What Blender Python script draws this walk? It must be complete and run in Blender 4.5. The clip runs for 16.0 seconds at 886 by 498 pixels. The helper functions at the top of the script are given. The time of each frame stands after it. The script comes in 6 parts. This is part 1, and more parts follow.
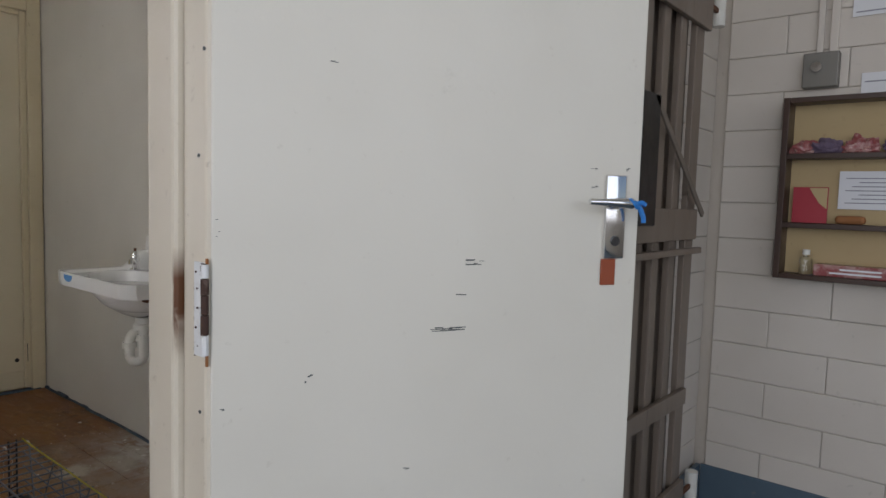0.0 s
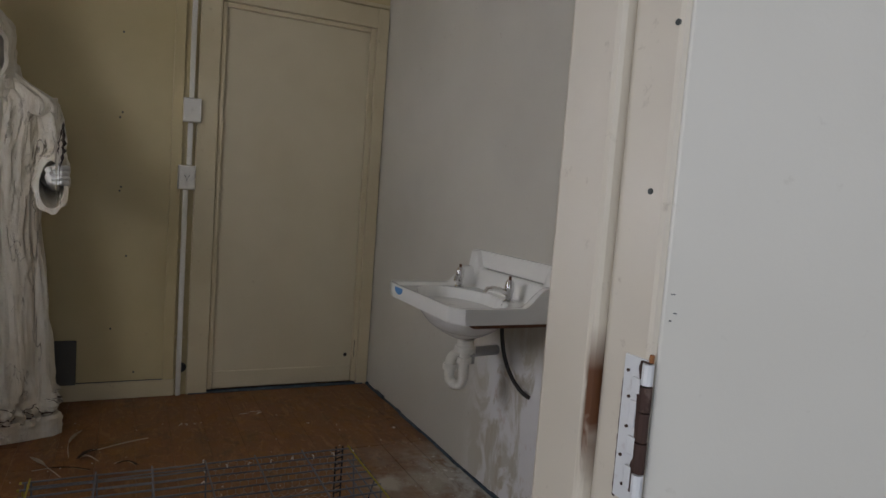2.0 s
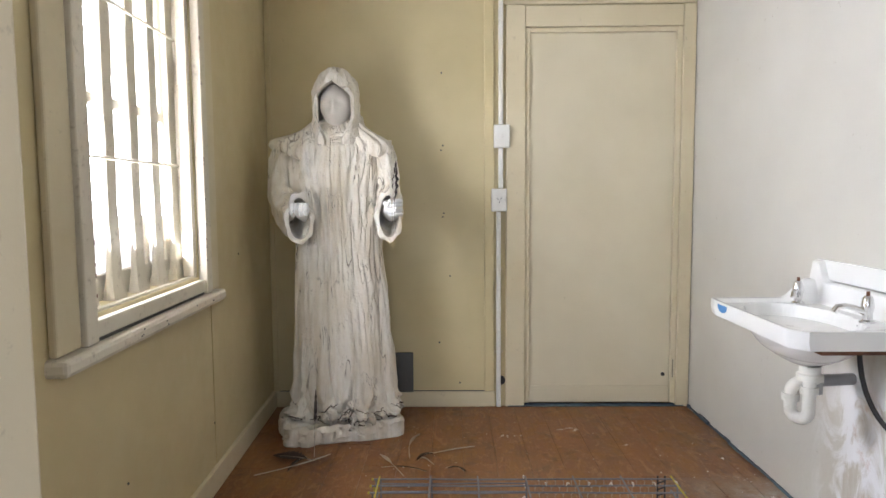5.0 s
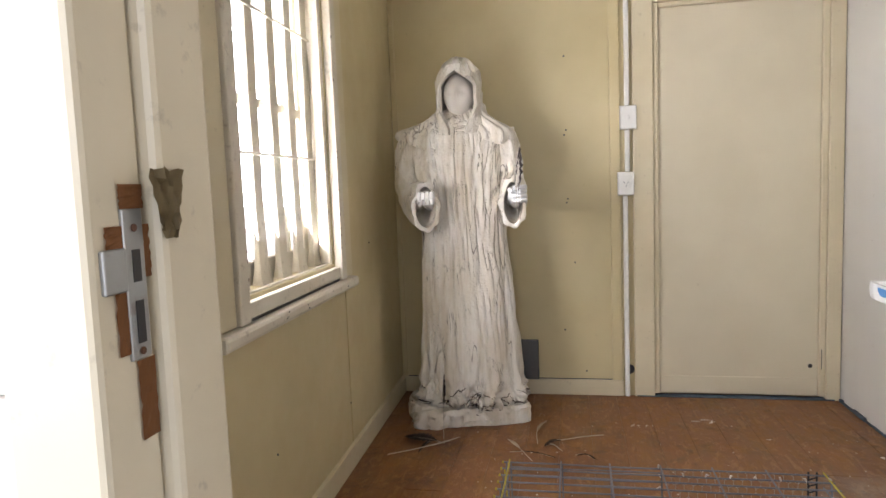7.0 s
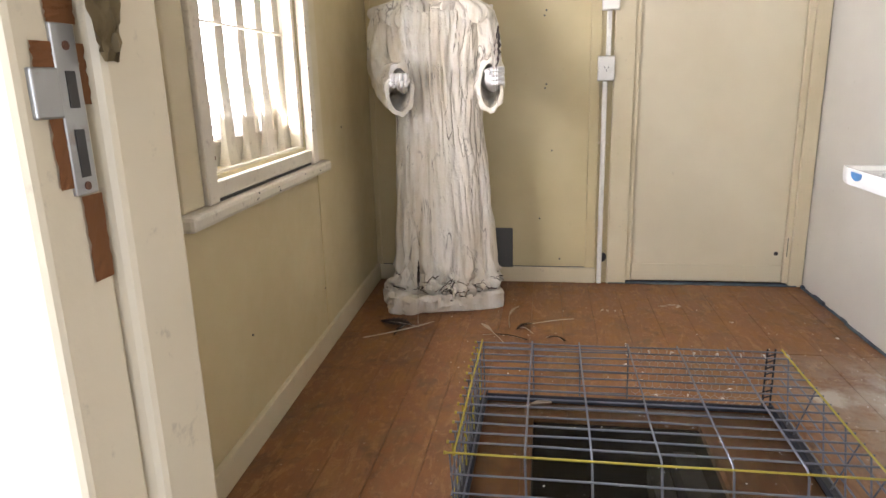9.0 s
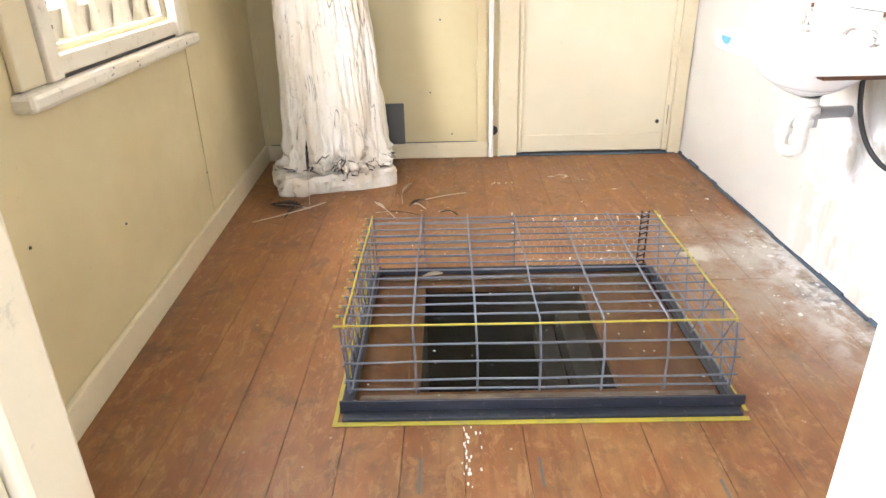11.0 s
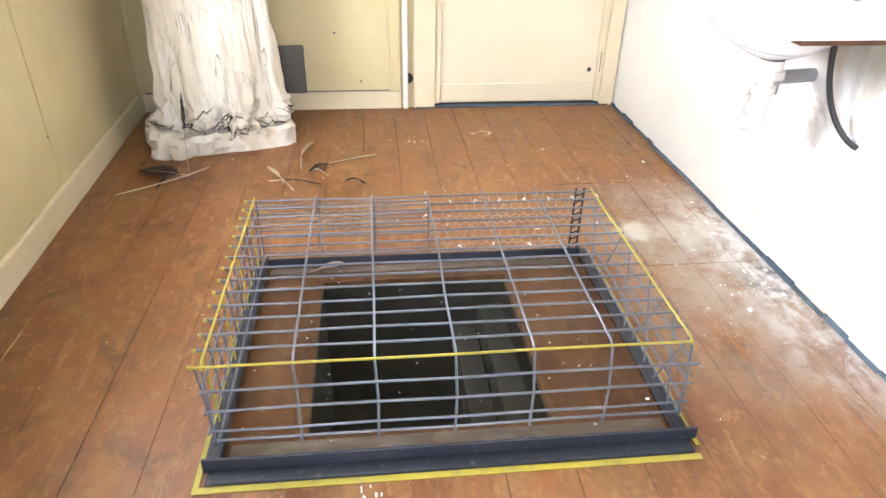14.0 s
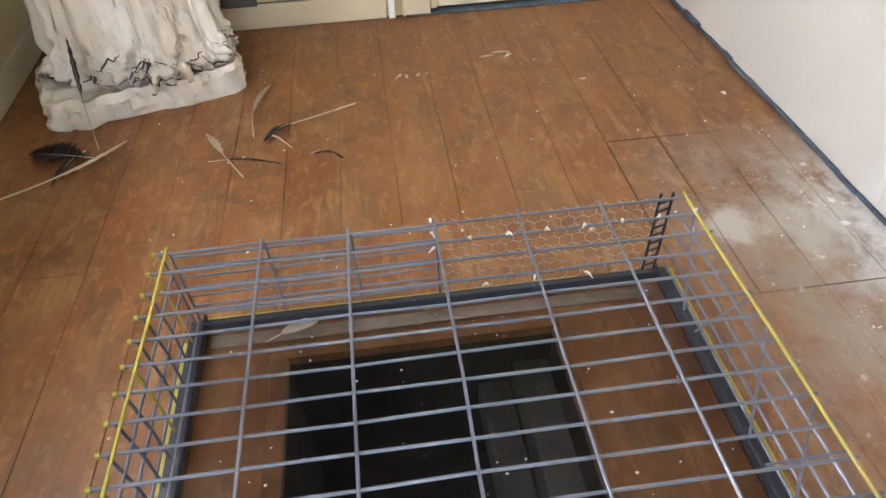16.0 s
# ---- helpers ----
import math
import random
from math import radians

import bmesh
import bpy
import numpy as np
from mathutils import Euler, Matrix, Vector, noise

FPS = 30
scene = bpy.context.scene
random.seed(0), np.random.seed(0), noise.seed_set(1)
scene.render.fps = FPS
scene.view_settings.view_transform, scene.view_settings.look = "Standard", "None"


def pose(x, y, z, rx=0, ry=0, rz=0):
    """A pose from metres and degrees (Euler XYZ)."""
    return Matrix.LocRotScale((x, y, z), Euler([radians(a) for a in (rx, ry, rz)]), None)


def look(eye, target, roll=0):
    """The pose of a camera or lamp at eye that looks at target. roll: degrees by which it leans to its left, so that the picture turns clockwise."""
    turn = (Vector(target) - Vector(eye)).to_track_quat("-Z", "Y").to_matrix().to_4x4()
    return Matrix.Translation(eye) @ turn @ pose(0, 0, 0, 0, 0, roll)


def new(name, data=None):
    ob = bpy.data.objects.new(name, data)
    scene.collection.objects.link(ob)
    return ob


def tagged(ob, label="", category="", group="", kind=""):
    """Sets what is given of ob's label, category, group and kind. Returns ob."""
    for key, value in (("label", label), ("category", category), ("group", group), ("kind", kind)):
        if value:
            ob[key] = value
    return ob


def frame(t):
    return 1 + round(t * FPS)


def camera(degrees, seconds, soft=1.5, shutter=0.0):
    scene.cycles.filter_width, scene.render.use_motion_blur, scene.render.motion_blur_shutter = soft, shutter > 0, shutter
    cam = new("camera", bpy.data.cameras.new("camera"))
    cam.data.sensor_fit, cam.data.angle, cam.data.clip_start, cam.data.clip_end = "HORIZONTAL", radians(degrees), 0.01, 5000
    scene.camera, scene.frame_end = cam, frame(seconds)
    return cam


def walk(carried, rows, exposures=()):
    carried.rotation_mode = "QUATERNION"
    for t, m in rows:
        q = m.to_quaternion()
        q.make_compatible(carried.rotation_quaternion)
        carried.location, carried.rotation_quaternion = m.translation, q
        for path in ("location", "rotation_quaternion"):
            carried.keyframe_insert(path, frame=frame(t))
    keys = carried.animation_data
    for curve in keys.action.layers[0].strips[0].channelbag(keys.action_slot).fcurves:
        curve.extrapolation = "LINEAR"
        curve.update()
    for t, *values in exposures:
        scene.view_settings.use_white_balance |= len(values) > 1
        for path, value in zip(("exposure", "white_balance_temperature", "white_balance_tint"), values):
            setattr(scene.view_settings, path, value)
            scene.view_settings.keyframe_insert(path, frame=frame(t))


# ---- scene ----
cam = camera(68.1, 16.0)
EXPOSURES = [(0.0, -0.42, 6600, 16), (0.5, -0.78, 6500, 18), (1.5, -1.12, 6500, 16), (2.2, -0.5, 6500, 17), (2.8, 0.3, 6450, 17), (3.4, 0.8, 6400, 17), (4.5, 1.24, 6150, 16), (8.0, 1.24, 6500, 21), (9.7, 1.9, 6500, 20), (11.8, 2.9, 6250, 17), (13.0, 3.0, 6200, 16), (14.0, 2.8, 6200, 17), (15.0, 2.26, 6200, 18), (16.0, 2.1, 6200, 18)]
PATH = [
    (0, (-0.079, -0.104, 1.108), (1.457, 1.167, 0.957), 1.7),
    (0.3, (-0.062, -0.063, 1.1), (1.353, 1.336, 0.9), 1.6),
    (0.5, (-0.02, -0.021, 1.093), (1.319, 1.448, 0.866), 2.2),
    (0.6, (-0.037, 0.007, 1.094), (1.292, 1.483, 0.858), 2.2),
    (1, (0.002, 0.139, 1.119), (1.234, 1.699, 0.903), 3.3),
    (1.2, (-0.013, 0.188, 1.131), (1.189, 1.772, 0.919), 3.1),
    (1.5, (-0.011, 0.245, 1.133), (1.078, 1.909, 0.922), 4.0),
    (2, (-0.009, 0.291, 1.143), (0.861, 2.086, 0.974), 4.2),
    (2.5, (0.034, 0.298, 1.143), (0.642, 2.192, 0.912), 2.1),
    (3, (0.056, 0.306, 1.133), (0.477, 2.236, 0.816), 0.2),
    (3.5, (0.044, 0.32, 1.146), (0.355, 2.276, 0.869), -0.3),
    (4, (0.025, 0.334, 1.15), (0.195, 2.315, 0.929), -0.1),
    (4.5, (0.012, 0.344, 1.152), (0.08, 2.333, 0.952), -0.1),
    (5, (0.004, 0.344, 1.157), (-0.025, 2.337, 0.993), -0.4),
    (5.2, (0.0, 0.338, 1.16), (-0.077, 2.33, 1.0), -0.7),
    (7.3, (-0.029, 0.328, 1.135), (-0.435, 2.275, 0.932), -2.0),
    (7.5, (-0.034, 0.335, 1.132), (-0.447, 2.295, 0.905), -1.8),
    (8, (-0.037, 0.336, 1.126), (-0.446, 2.272, 0.829), -1.7),
    (8.5, (-0.051, 0.353, 1.097), (-0.419, 2.28, 0.708), -1.5),
    (9, (-0.027, 0.354, 1.091), (-0.341, 2.266, 0.594), -1.6),
    (9.5, (-0.005, 0.364, 1.092), (-0.228, 2.251, 0.469), -1.2),
    (11.8, (0.031, 0.37, 1.052), (0.061, 2.149, 0.138), -1.9),
    (12, (0.031, 0.369, 1.052), (0.073, 2.138, 0.12), -1.9),
    (12.5, (0.052, 0.379, 1.05), (0.121, 2.137, 0.1), -1.6),
    (13, (0.1, 0.416, 1.042), (0.177, 2.161, 0.068), -0.7),
    (13.5, (0.131, 0.565, 1.028), (0.237, 2.293, 0.027), -0.1),
    (14, (0.102, 0.767, 1.049), (0.292, 2.474, 0.024), 1.1),
    (14.5, (0.104, 0.951, 1.036), (0.3, 2.617, -0.054), 0.6),
    (15, (0.182, 1.207, 1.04), (0.31, 2.827, -0.125), -1.2),
    (15.5, (0.191, 1.345, 1.023), (0.316, 2.887, -0.245), -3.0),
    (16, (0.163, 1.536, 1.017), (0.311, 2.984, -0.354), -2.4),
]
walk(cam, [(t, look(eye, target, roll)) for t, eye, target, roll in PATH], EXPOSURES)

# ---- world and lights ----
world = bpy.data.worlds.new("world")
scene.world = world
world.use_nodes = True
sky = world.node_tree.nodes.new("ShaderNodeTexSky")
sky.sky_type, sky.sun_disc = "NISHITA", False
SUN_ELEVATION, SUN_AZIMUTH = radians(52), radians(62)   # azimuth from +y towards +x
sky.sun_elevation, sky.sun_rotation = SUN_ELEVATION, SUN_AZIMUTH
sky.air_density, sky.dust_density = 1.2, 2.0
back = world.node_tree.nodes["Background"]
back.inputs["Strength"].default_value = 0.12
world.node_tree.links.new(sky.outputs[0], back.inputs["Color"])
sun = new("sun", bpy.data.lights.new("sun", "SUN"))
sun.data.energy, sun.data.angle, sun.data.color = 3.0, radians(0.6), (1.0, 0.95, 0.87)
sun_way = Vector((math.sin(SUN_AZIMUTH) * math.cos(SUN_ELEVATION), math.cos(SUN_AZIMUTH) * math.cos(SUN_ELEVATION), math.sin(SUN_ELEVATION)))
sun.matrix_world = look(sun_way * 20, (0, 0, 0))
# daylight through the window opening
glow = new("window_daylight", bpy.data.lights.new("window_daylight", "AREA"))
glow.data.shape, glow.data.size, glow.data.size_y, glow.data.energy = "RECTANGLE", 0.78, 1.05, 28
glow.data.color = (0.93, 0.965, 1.0)
glow.matrix_world = look((-1.14, 2.33, 1.43), (0.3, 2.40, 1.95))
# fill lamp added on the verandah's unseen open side, standing in for daylight
porch_fill = new("added_verandah_fill", bpy.data.lights.new("added_verandah_fill", "AREA"))
porch_fill.data.shape, porch_fill.data.size, porch_fill.data.size_y, porch_fill.data.energy = "RECTANGLE", 4.2, 1.7, 40
porch_fill.data.color = (0.86, 0.93, 1.0)
porch_fill.matrix_world = look((-1.0, -2.58, 1.80), (-0.2, 1.5, 1.1))
# daylight from the verandah's open end
end_sky = new("verandah_end_daylight", bpy.data.lights.new("verandah_end_daylight", "AREA"))
end_sky.data.shape, end_sky.data.size, end_sky.data.size_y, end_sky.data.energy = "RECTANGLE", 2.4, 2.3, 74
end_sky.data.color = (0.88, 0.94, 1.0)
end_sky.matrix_world = look((-2.95, -0.75, 1.40), (1.2, 0.9, 1.0))


# ---- materials ----
def nodes_of(name):
    mat = bpy.data.materials.new(name)
    mat.use_nodes = True
    tree = mat.node_tree
    return mat, tree, tree.nodes["Principled BSDF"]


def node(tree, kind, **values):
    n = tree.nodes.new(kind)
    for key, value in values.items():
        n.inputs[key.replace("_", " ")].default_value = value
    return n


def position(tree, scale=(1, 1, 1)):
    geo = tree.nodes.new("ShaderNodeNewGeometry")
    mapping = tree.nodes.new("ShaderNodeMapping")
    mapping.inputs["Scale"].default_value = scale
    tree.links.new(geo.outputs["Position"], mapping.inputs["Vector"])
    return mapping.outputs[0]


def noise_at(tree, vector, scale, detail=4.0, rough=0.55, distortion=0.0):
    n = node(tree, "ShaderNodeTexNoise", Scale=scale, Detail=detail, Roughness=rough, Distortion=distortion)
    tree.links.new(vector, n.inputs["Vector"])
    return n.outputs["Fac"]


def ramp(tree, fac, low, high, a=0.0, b=1.0):
    n = tree.nodes.new("ShaderNodeMapRange")
    n.inputs["From Min"].default_value, n.inputs["From Max"].default_value = low, high
    n.inputs["To Min"].default_value, n.inputs["To Max"].default_value = a, b
    tree.links.new(fac, n.inputs["Value"])
    return n.outputs[0]


def blend(tree, fac, a, b):
    n = tree.nodes.new("ShaderNodeMix")
    n.data_type = "RGBA"
    for value, socket in ((fac, n.inputs[0]), (a, n.inputs[6]), (b, n.inputs[7])):
        if isinstance(value, bpy.types.NodeSocket):
            tree.links.new(value, socket)
        elif isinstance(value, tuple):
            socket.default_value = (*value, 1)
        else:
            socket.default_value = value
    return n.outputs[2]


def times(tree, a, b, op="MULTIPLY"):
    n = tree.nodes.new("ShaderNodeMath")
    n.operation = op
    for value, socket in ((a, n.inputs[0]), (b, n.inputs[1])):
        if isinstance(value, bpy.types.NodeSocket):
            tree.links.new(value, socket)
        else:
            socket.default_value = value
    return n.outputs[0]


def bumped(tree, bsdf, height, strength, distance):
    n = node(tree, "ShaderNodeBump", Strength=strength, Distance=distance)
    tree.links.new(height, n.inputs["Height"])
    tree.links.new(n.outputs[0], bsdf.inputs["Normal"])


def painted(name, colour, second, dirt, rough=0.5, grime=0.62, bump=0.25, stretch=(1, 1, 1), metal=0.0):
    """Paint or plain material: two tones in wide clouds, fine specks of dirt and a slight relief."""
    mat, tree, bsdf = nodes_of(name)
    at = position(tree, stretch)
    wide = ramp(tree, noise_at(tree, at, 2.3, 3), 0.35, 0.68)
    fine = ramp(tree, noise_at(tree, at, 38, 5, 0.65), grime, grime + 0.10)
    spots = ramp(tree, noise_at(tree, at, 9, 6, 0.7), grime + 0.02, grime + 0.14)
    col = blend(tree, wide, colour, second)
    col = blend(tree, times(tree, fine, 0.35), col, dirt)
    col = blend(tree, times(tree, spots, 0.45), col, dirt)
    tree.links.new(col, bsdf.inputs["Base Color"])
    tree.links.new(ramp(tree, noise_at(tree, at, 14, 3), 0.3, 0.7, rough - 0.08, rough + 0.08), bsdf.inputs["Roughness"])
    bsdf.inputs["Metallic"].default_value = metal
    bumped(tree, bsdf, noise_at(tree, at, 55, 4, 0.6), bump, 0.002)
    return mat


CREAM = painted("cream_wall_paint", (0.615, 0.52, 0.30), (0.545, 0.455, 0.25), (0.30, 0.24, 0.14), 0.45, 0.66)
CREAM_TRIM = painted("cream_trim_paint", (0.66, 0.58, 0.40), (0.59, 0.51, 0.335), (0.22, 0.16, 0.10), 0.38, 0.64)
DOOR_PAINT = painted("cream_door_paint", (0.67, 0.60, 0.435), (0.62, 0.55, 0.39), (0.36, 0.28, 0.17), 0.4, 0.68)
LEAF_PAINT = painted("off_white_door_paint", (0.67, 0.645, 0.58), (0.62, 0.595, 0.53), (0.42, 0.38, 0.32), 0.42, 0.66, 0.18)
WINDOW_PAINT = painted("chalky_white_window_paint", (0.71, 0.66, 0.55), (0.63, 0.57, 0.45), (0.20, 0.14, 0.09), 0.5, 0.59)
BLOCK_PAINT = painted("cream_block_paint", (0.63, 0.58, 0.52), (0.58, 0.53, 0.47), (0.38, 0.36, 0.30), 0.55, 0.64, 0.5)
MORTAR = painted("painted_mortar", (0.53, 0.48, 0.42), (0.49, 0.44, 0.38), (0.34, 0.3, 0.25), 0.7)
CEILING_PAINT = painted("white_ceiling_paint", (0.72, 0.70, 0.64), (0.68, 0.66, 0.60), (0.5, 0.46, 0.4), 0.6)
PORCELAIN = painted("white_porcelain", (0.82, 0.82, 0.80), (0.80, 0.80, 0.77), (0.60, 0.56, 0.48), 0.14, 0.7, 0.02)
WHITE_PLASTIC = painted("white_plastic", (0.76, 0.75, 0.70), (0.72, 0.70, 0.63), (0.4, 0.36, 0.3), 0.32, 0.66, 0.05)
GREY_PIPE = painted("grey_plastic_pipe", (0.38, 0.38, 0.38), (0.33, 0.33, 0.33), (0.2, 0.18, 0.16), 0.4)
CHROME = painted("chrome", (0.75, 0.75, 0.75), (0.70, 0.70, 0.70), (0.4, 0.4, 0.38), 0.13, 0.72, 0.03, metal=1.0)
GALVANISED = painted("galvanised_wire", (0.19, 0.21, 0.26), (0.11, 0.125, 0.16), (0.34, 0.33, 0.31), 0.42, 0.58, 0.4, metal=0.4)
BRIGHT_WIRE = painted("bright_galvanised_netting", (0.50, 0.50, 0.50), (0.38, 0.38, 0.39), (0.3, 0.28, 0.25), 0.45, metal=0.3)
YELLOW = painted("yellow_paint", (0.42, 0.35, 0.035), (0.34, 0.29, 0.045), (0.16, 0.15, 0.12), 0.55, 0.54)
DARK_STEEL = painted("dark_blue_grey_steel", (0.014, 0.017, 0.026), (0.024, 0.029, 0.042), (0.20, 0.18, 0.16), 0.5, 0.60, 0.4)
BLACK = painted("black_rubber_and_shade", (0.018, 0.017, 0.017), (0.025, 0.022, 0.02), (0.06, 0.05, 0.05), 0.45)
# near-black stands in for the deep shade below the floor
PIT = painted("underfloor_shade_timber", (0.019, 0.016, 0.016), (0.026, 0.021, 0.020), (0.02, 0.02, 0.02), 0.9)
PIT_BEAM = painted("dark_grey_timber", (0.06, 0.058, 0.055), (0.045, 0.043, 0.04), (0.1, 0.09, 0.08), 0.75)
DUSTY_TIMBER = painted("dusty_pale_timber", (0.30, 0.24, 0.19), (0.20, 0.155, 0.12), (0.50, 0.45, 0.38), 0.8, 0.52, 0.5, (0.4, 1, 1))
GREY_PLATE = painted("dark_grey_board", (0.10, 0.10, 0.095), (0.085, 0.085, 0.08), (0.17, 0.16, 0.14), 0.6)
GATE_TIMBER = painted("weathered_grey_brown_paint", (0.22, 0.175, 0.14), (0.17, 0.135, 0.105), (0.07, 0.05, 0.04), 0.55, 0.60, 0.4, (1, 1, 0.2))
GATE_BACK = painted("shaded_boarding", (0.20, 0.165, 0.135), (0.16, 0.13, 0.105), (0.07, 0.055, 0.045), 0.7)
SHELF_WOOD = painted("dark_stained_shelf_wood", (0.045, 0.024, 0.018), (0.06, 0.032, 0.022), (0.02, 0.012, 0.01), 0.4, 0.62, 0.3, (1, 0.2, 1))
SHELF_BACK = painted("tan_backing_board", (0.50, 0.38, 0.20), (0.45, 0.33, 0.17), (0.3, 0.2, 0.1), 0.6)
BLUE_PAINT = painted("blue_grey_floor_paint", (0.085, 0.13, 0.17), (0.07, 0.105, 0.14), (0.2, 0.19, 0.17), 0.5, 0.6)
BLUE_EDGE = painted("blue_sealing_strip", (0.045, 0.070, 0.098), (0.10, 0.15, 0.19), (0.03, 0.03, 0.035), 0.7, 0.48, 0.6)
BARE_WOOD = painted("splintered_bare_wood", (0.36, 0.15, 0.05), (0.22, 0.085, 0.03), (0.10, 0.05, 0.03), 0.7, 0.56, 0.6, (1, 1, 0.15))
RUST = painted("rust", (0.16, 0.065, 0.03), (0.09, 0.04, 0.022), (0.03, 0.02, 0.015), 0.85, 0.5, 0.6)
HINGE_RUST = painted("dark_flaking_rust", (0.060, 0.030, 0.022), (0.032, 0.018, 0.015), (0.30, 0.22, 0.18), 0.8, 0.56, 0.7)
STEEL = painted("dull_steel", (0.42, 0.42, 0.40), (0.34, 0.34, 0.33), (0.2, 0.13, 0.09), 0.35, 0.6, 0.2, metal=0.8)
HINGE_PAINT = painted("chipped_white_hinge_paint", (0.74, 0.75, 0.76), (0.70, 0.71, 0.72), (0.25, 0.13, 0.08), 0.4, 0.60)
TAPE = painted("aged_masking_tape", (0.33, 0.25, 0.12), (0.20, 0.14, 0.065), (0.12, 0.07, 0.03), 0.55, 0.52)
PAPER = painted("white_paper", (0.76, 0.77, 0.80), (0.73, 0.74, 0.77), (0.6, 0.6, 0.6), 0.6, 0.7, 0.05)
INK = painted("grey_print", (0.25, 0.25, 0.30), (0.22, 0.22, 0.26), (0.1, 0.1, 0.1), 0.6)
BLUE_INK = painted("blue_print", (0.05, 0.20, 0.48), (0.06, 0.24, 0.52), (0.3, 0.35, 0.5), 0.4)
RED = painted("red_card", (0.42, 0.03, 0.05), (0.35, 0.025, 0.04), (0.15, 0.02, 0.03), 0.4)
PINK = painted("pink_red_wrapping", (0.34, 0.10, 0.10), (0.22, 0.05, 0.055), (0.62, 0.48, 0.44), 0.22, 0.5)
ORANGE = painted("orange_brown_tag", (0.30, 0.065, 0.02), (0.25, 0.05, 0.018), (0.2, 0.06, 0.02), 0.5)
BLUE_RIBBON = painted("bright_blue_ribbon", (0.02, 0.22, 0.62), (0.03, 0.17, 0.5), (0.02, 0.08, 0.25), 0.45)
PURPLE = painted("purple_cloth", (0.12, 0.09, 0.14), (0.16, 0.11, 0.17), (0.05, 0.04, 0.06), 0.7)
GREY_METAL = painted("grey_metal_box", (0.20, 0.19, 0.17), (0.17, 0.16, 0.145), (0.1, 0.09, 0.08), 0.45, metal=0.3)
FEATHER_DARK = painted("dark_feather", (0.035, 0.024, 0.02), (0.055, 0.038, 0.03), (0.015, 0.01, 0.01), 0.6)
FEATHER_PALE = painted("pale_feather", (0.60, 0.55, 0.46), (0.50, 0.44, 0.36), (0.25, 0.18, 0.12), 0.6)
LEAF_DRY = painted("dry_leaf", (0.44, 0.37, 0.29), (0.36, 0.29, 0.21), (0.2, 0.15, 0.1), 0.7)
SCUFF_AND_SHADE = painted("black_scuff_and_shade", (0.06, 0.07, 0.07), (0.10, 0.11, 0.11), (0.02, 0.02, 0.02), 0.6)
FLAKE = painted("white_paint_flake", (0.74, 0.73, 0.70), (0.68, 0.66, 0.62), (0.4, 0.36, 0.3), 0.6)
GROUND = painted("pale_concrete", (0.42, 0.40, 0.36), (0.36, 0.34, 0.31), (0.22, 0.2, 0.18), 0.85, 0.6, 0.6)
NEIGHBOUR = painted("white_weatherboard_paint", (0.78, 0.78, 0.75), (0.74, 0.74, 0.71), (0.55, 0.54, 0.5), 0.55)
NEIGHBOUR_GLASS = painted("grey_louvre_glass", (0.42, 0.47, 0.52), (0.36, 0.41, 0.46), (0.3, 0.33, 0.36), 0.2)


def glass(name, tint, rough=0.0, ior=1.45):
    mat, tree, bsdf = nodes_of(name)
    bsdf.inputs["Base Color"].default_value = (*tint, 1)
    bsdf.inputs["Roughness"].default_value = rough
    bsdf.inputs["Transmission Weight"].default_value = 1.0
    bsdf.inputs["IOR"].default_value = ior
    return mat


PANE = glass("window_glass", (0.98, 0.99, 0.99))
DUSTY_GLASS = glass("smoky_hatch_glass", (0.78, 0.765, 0.76), 0.02, 1.14)
BOTTLE_GLASS = glass("bottle_glass", (0.92, 0.95, 0.96))


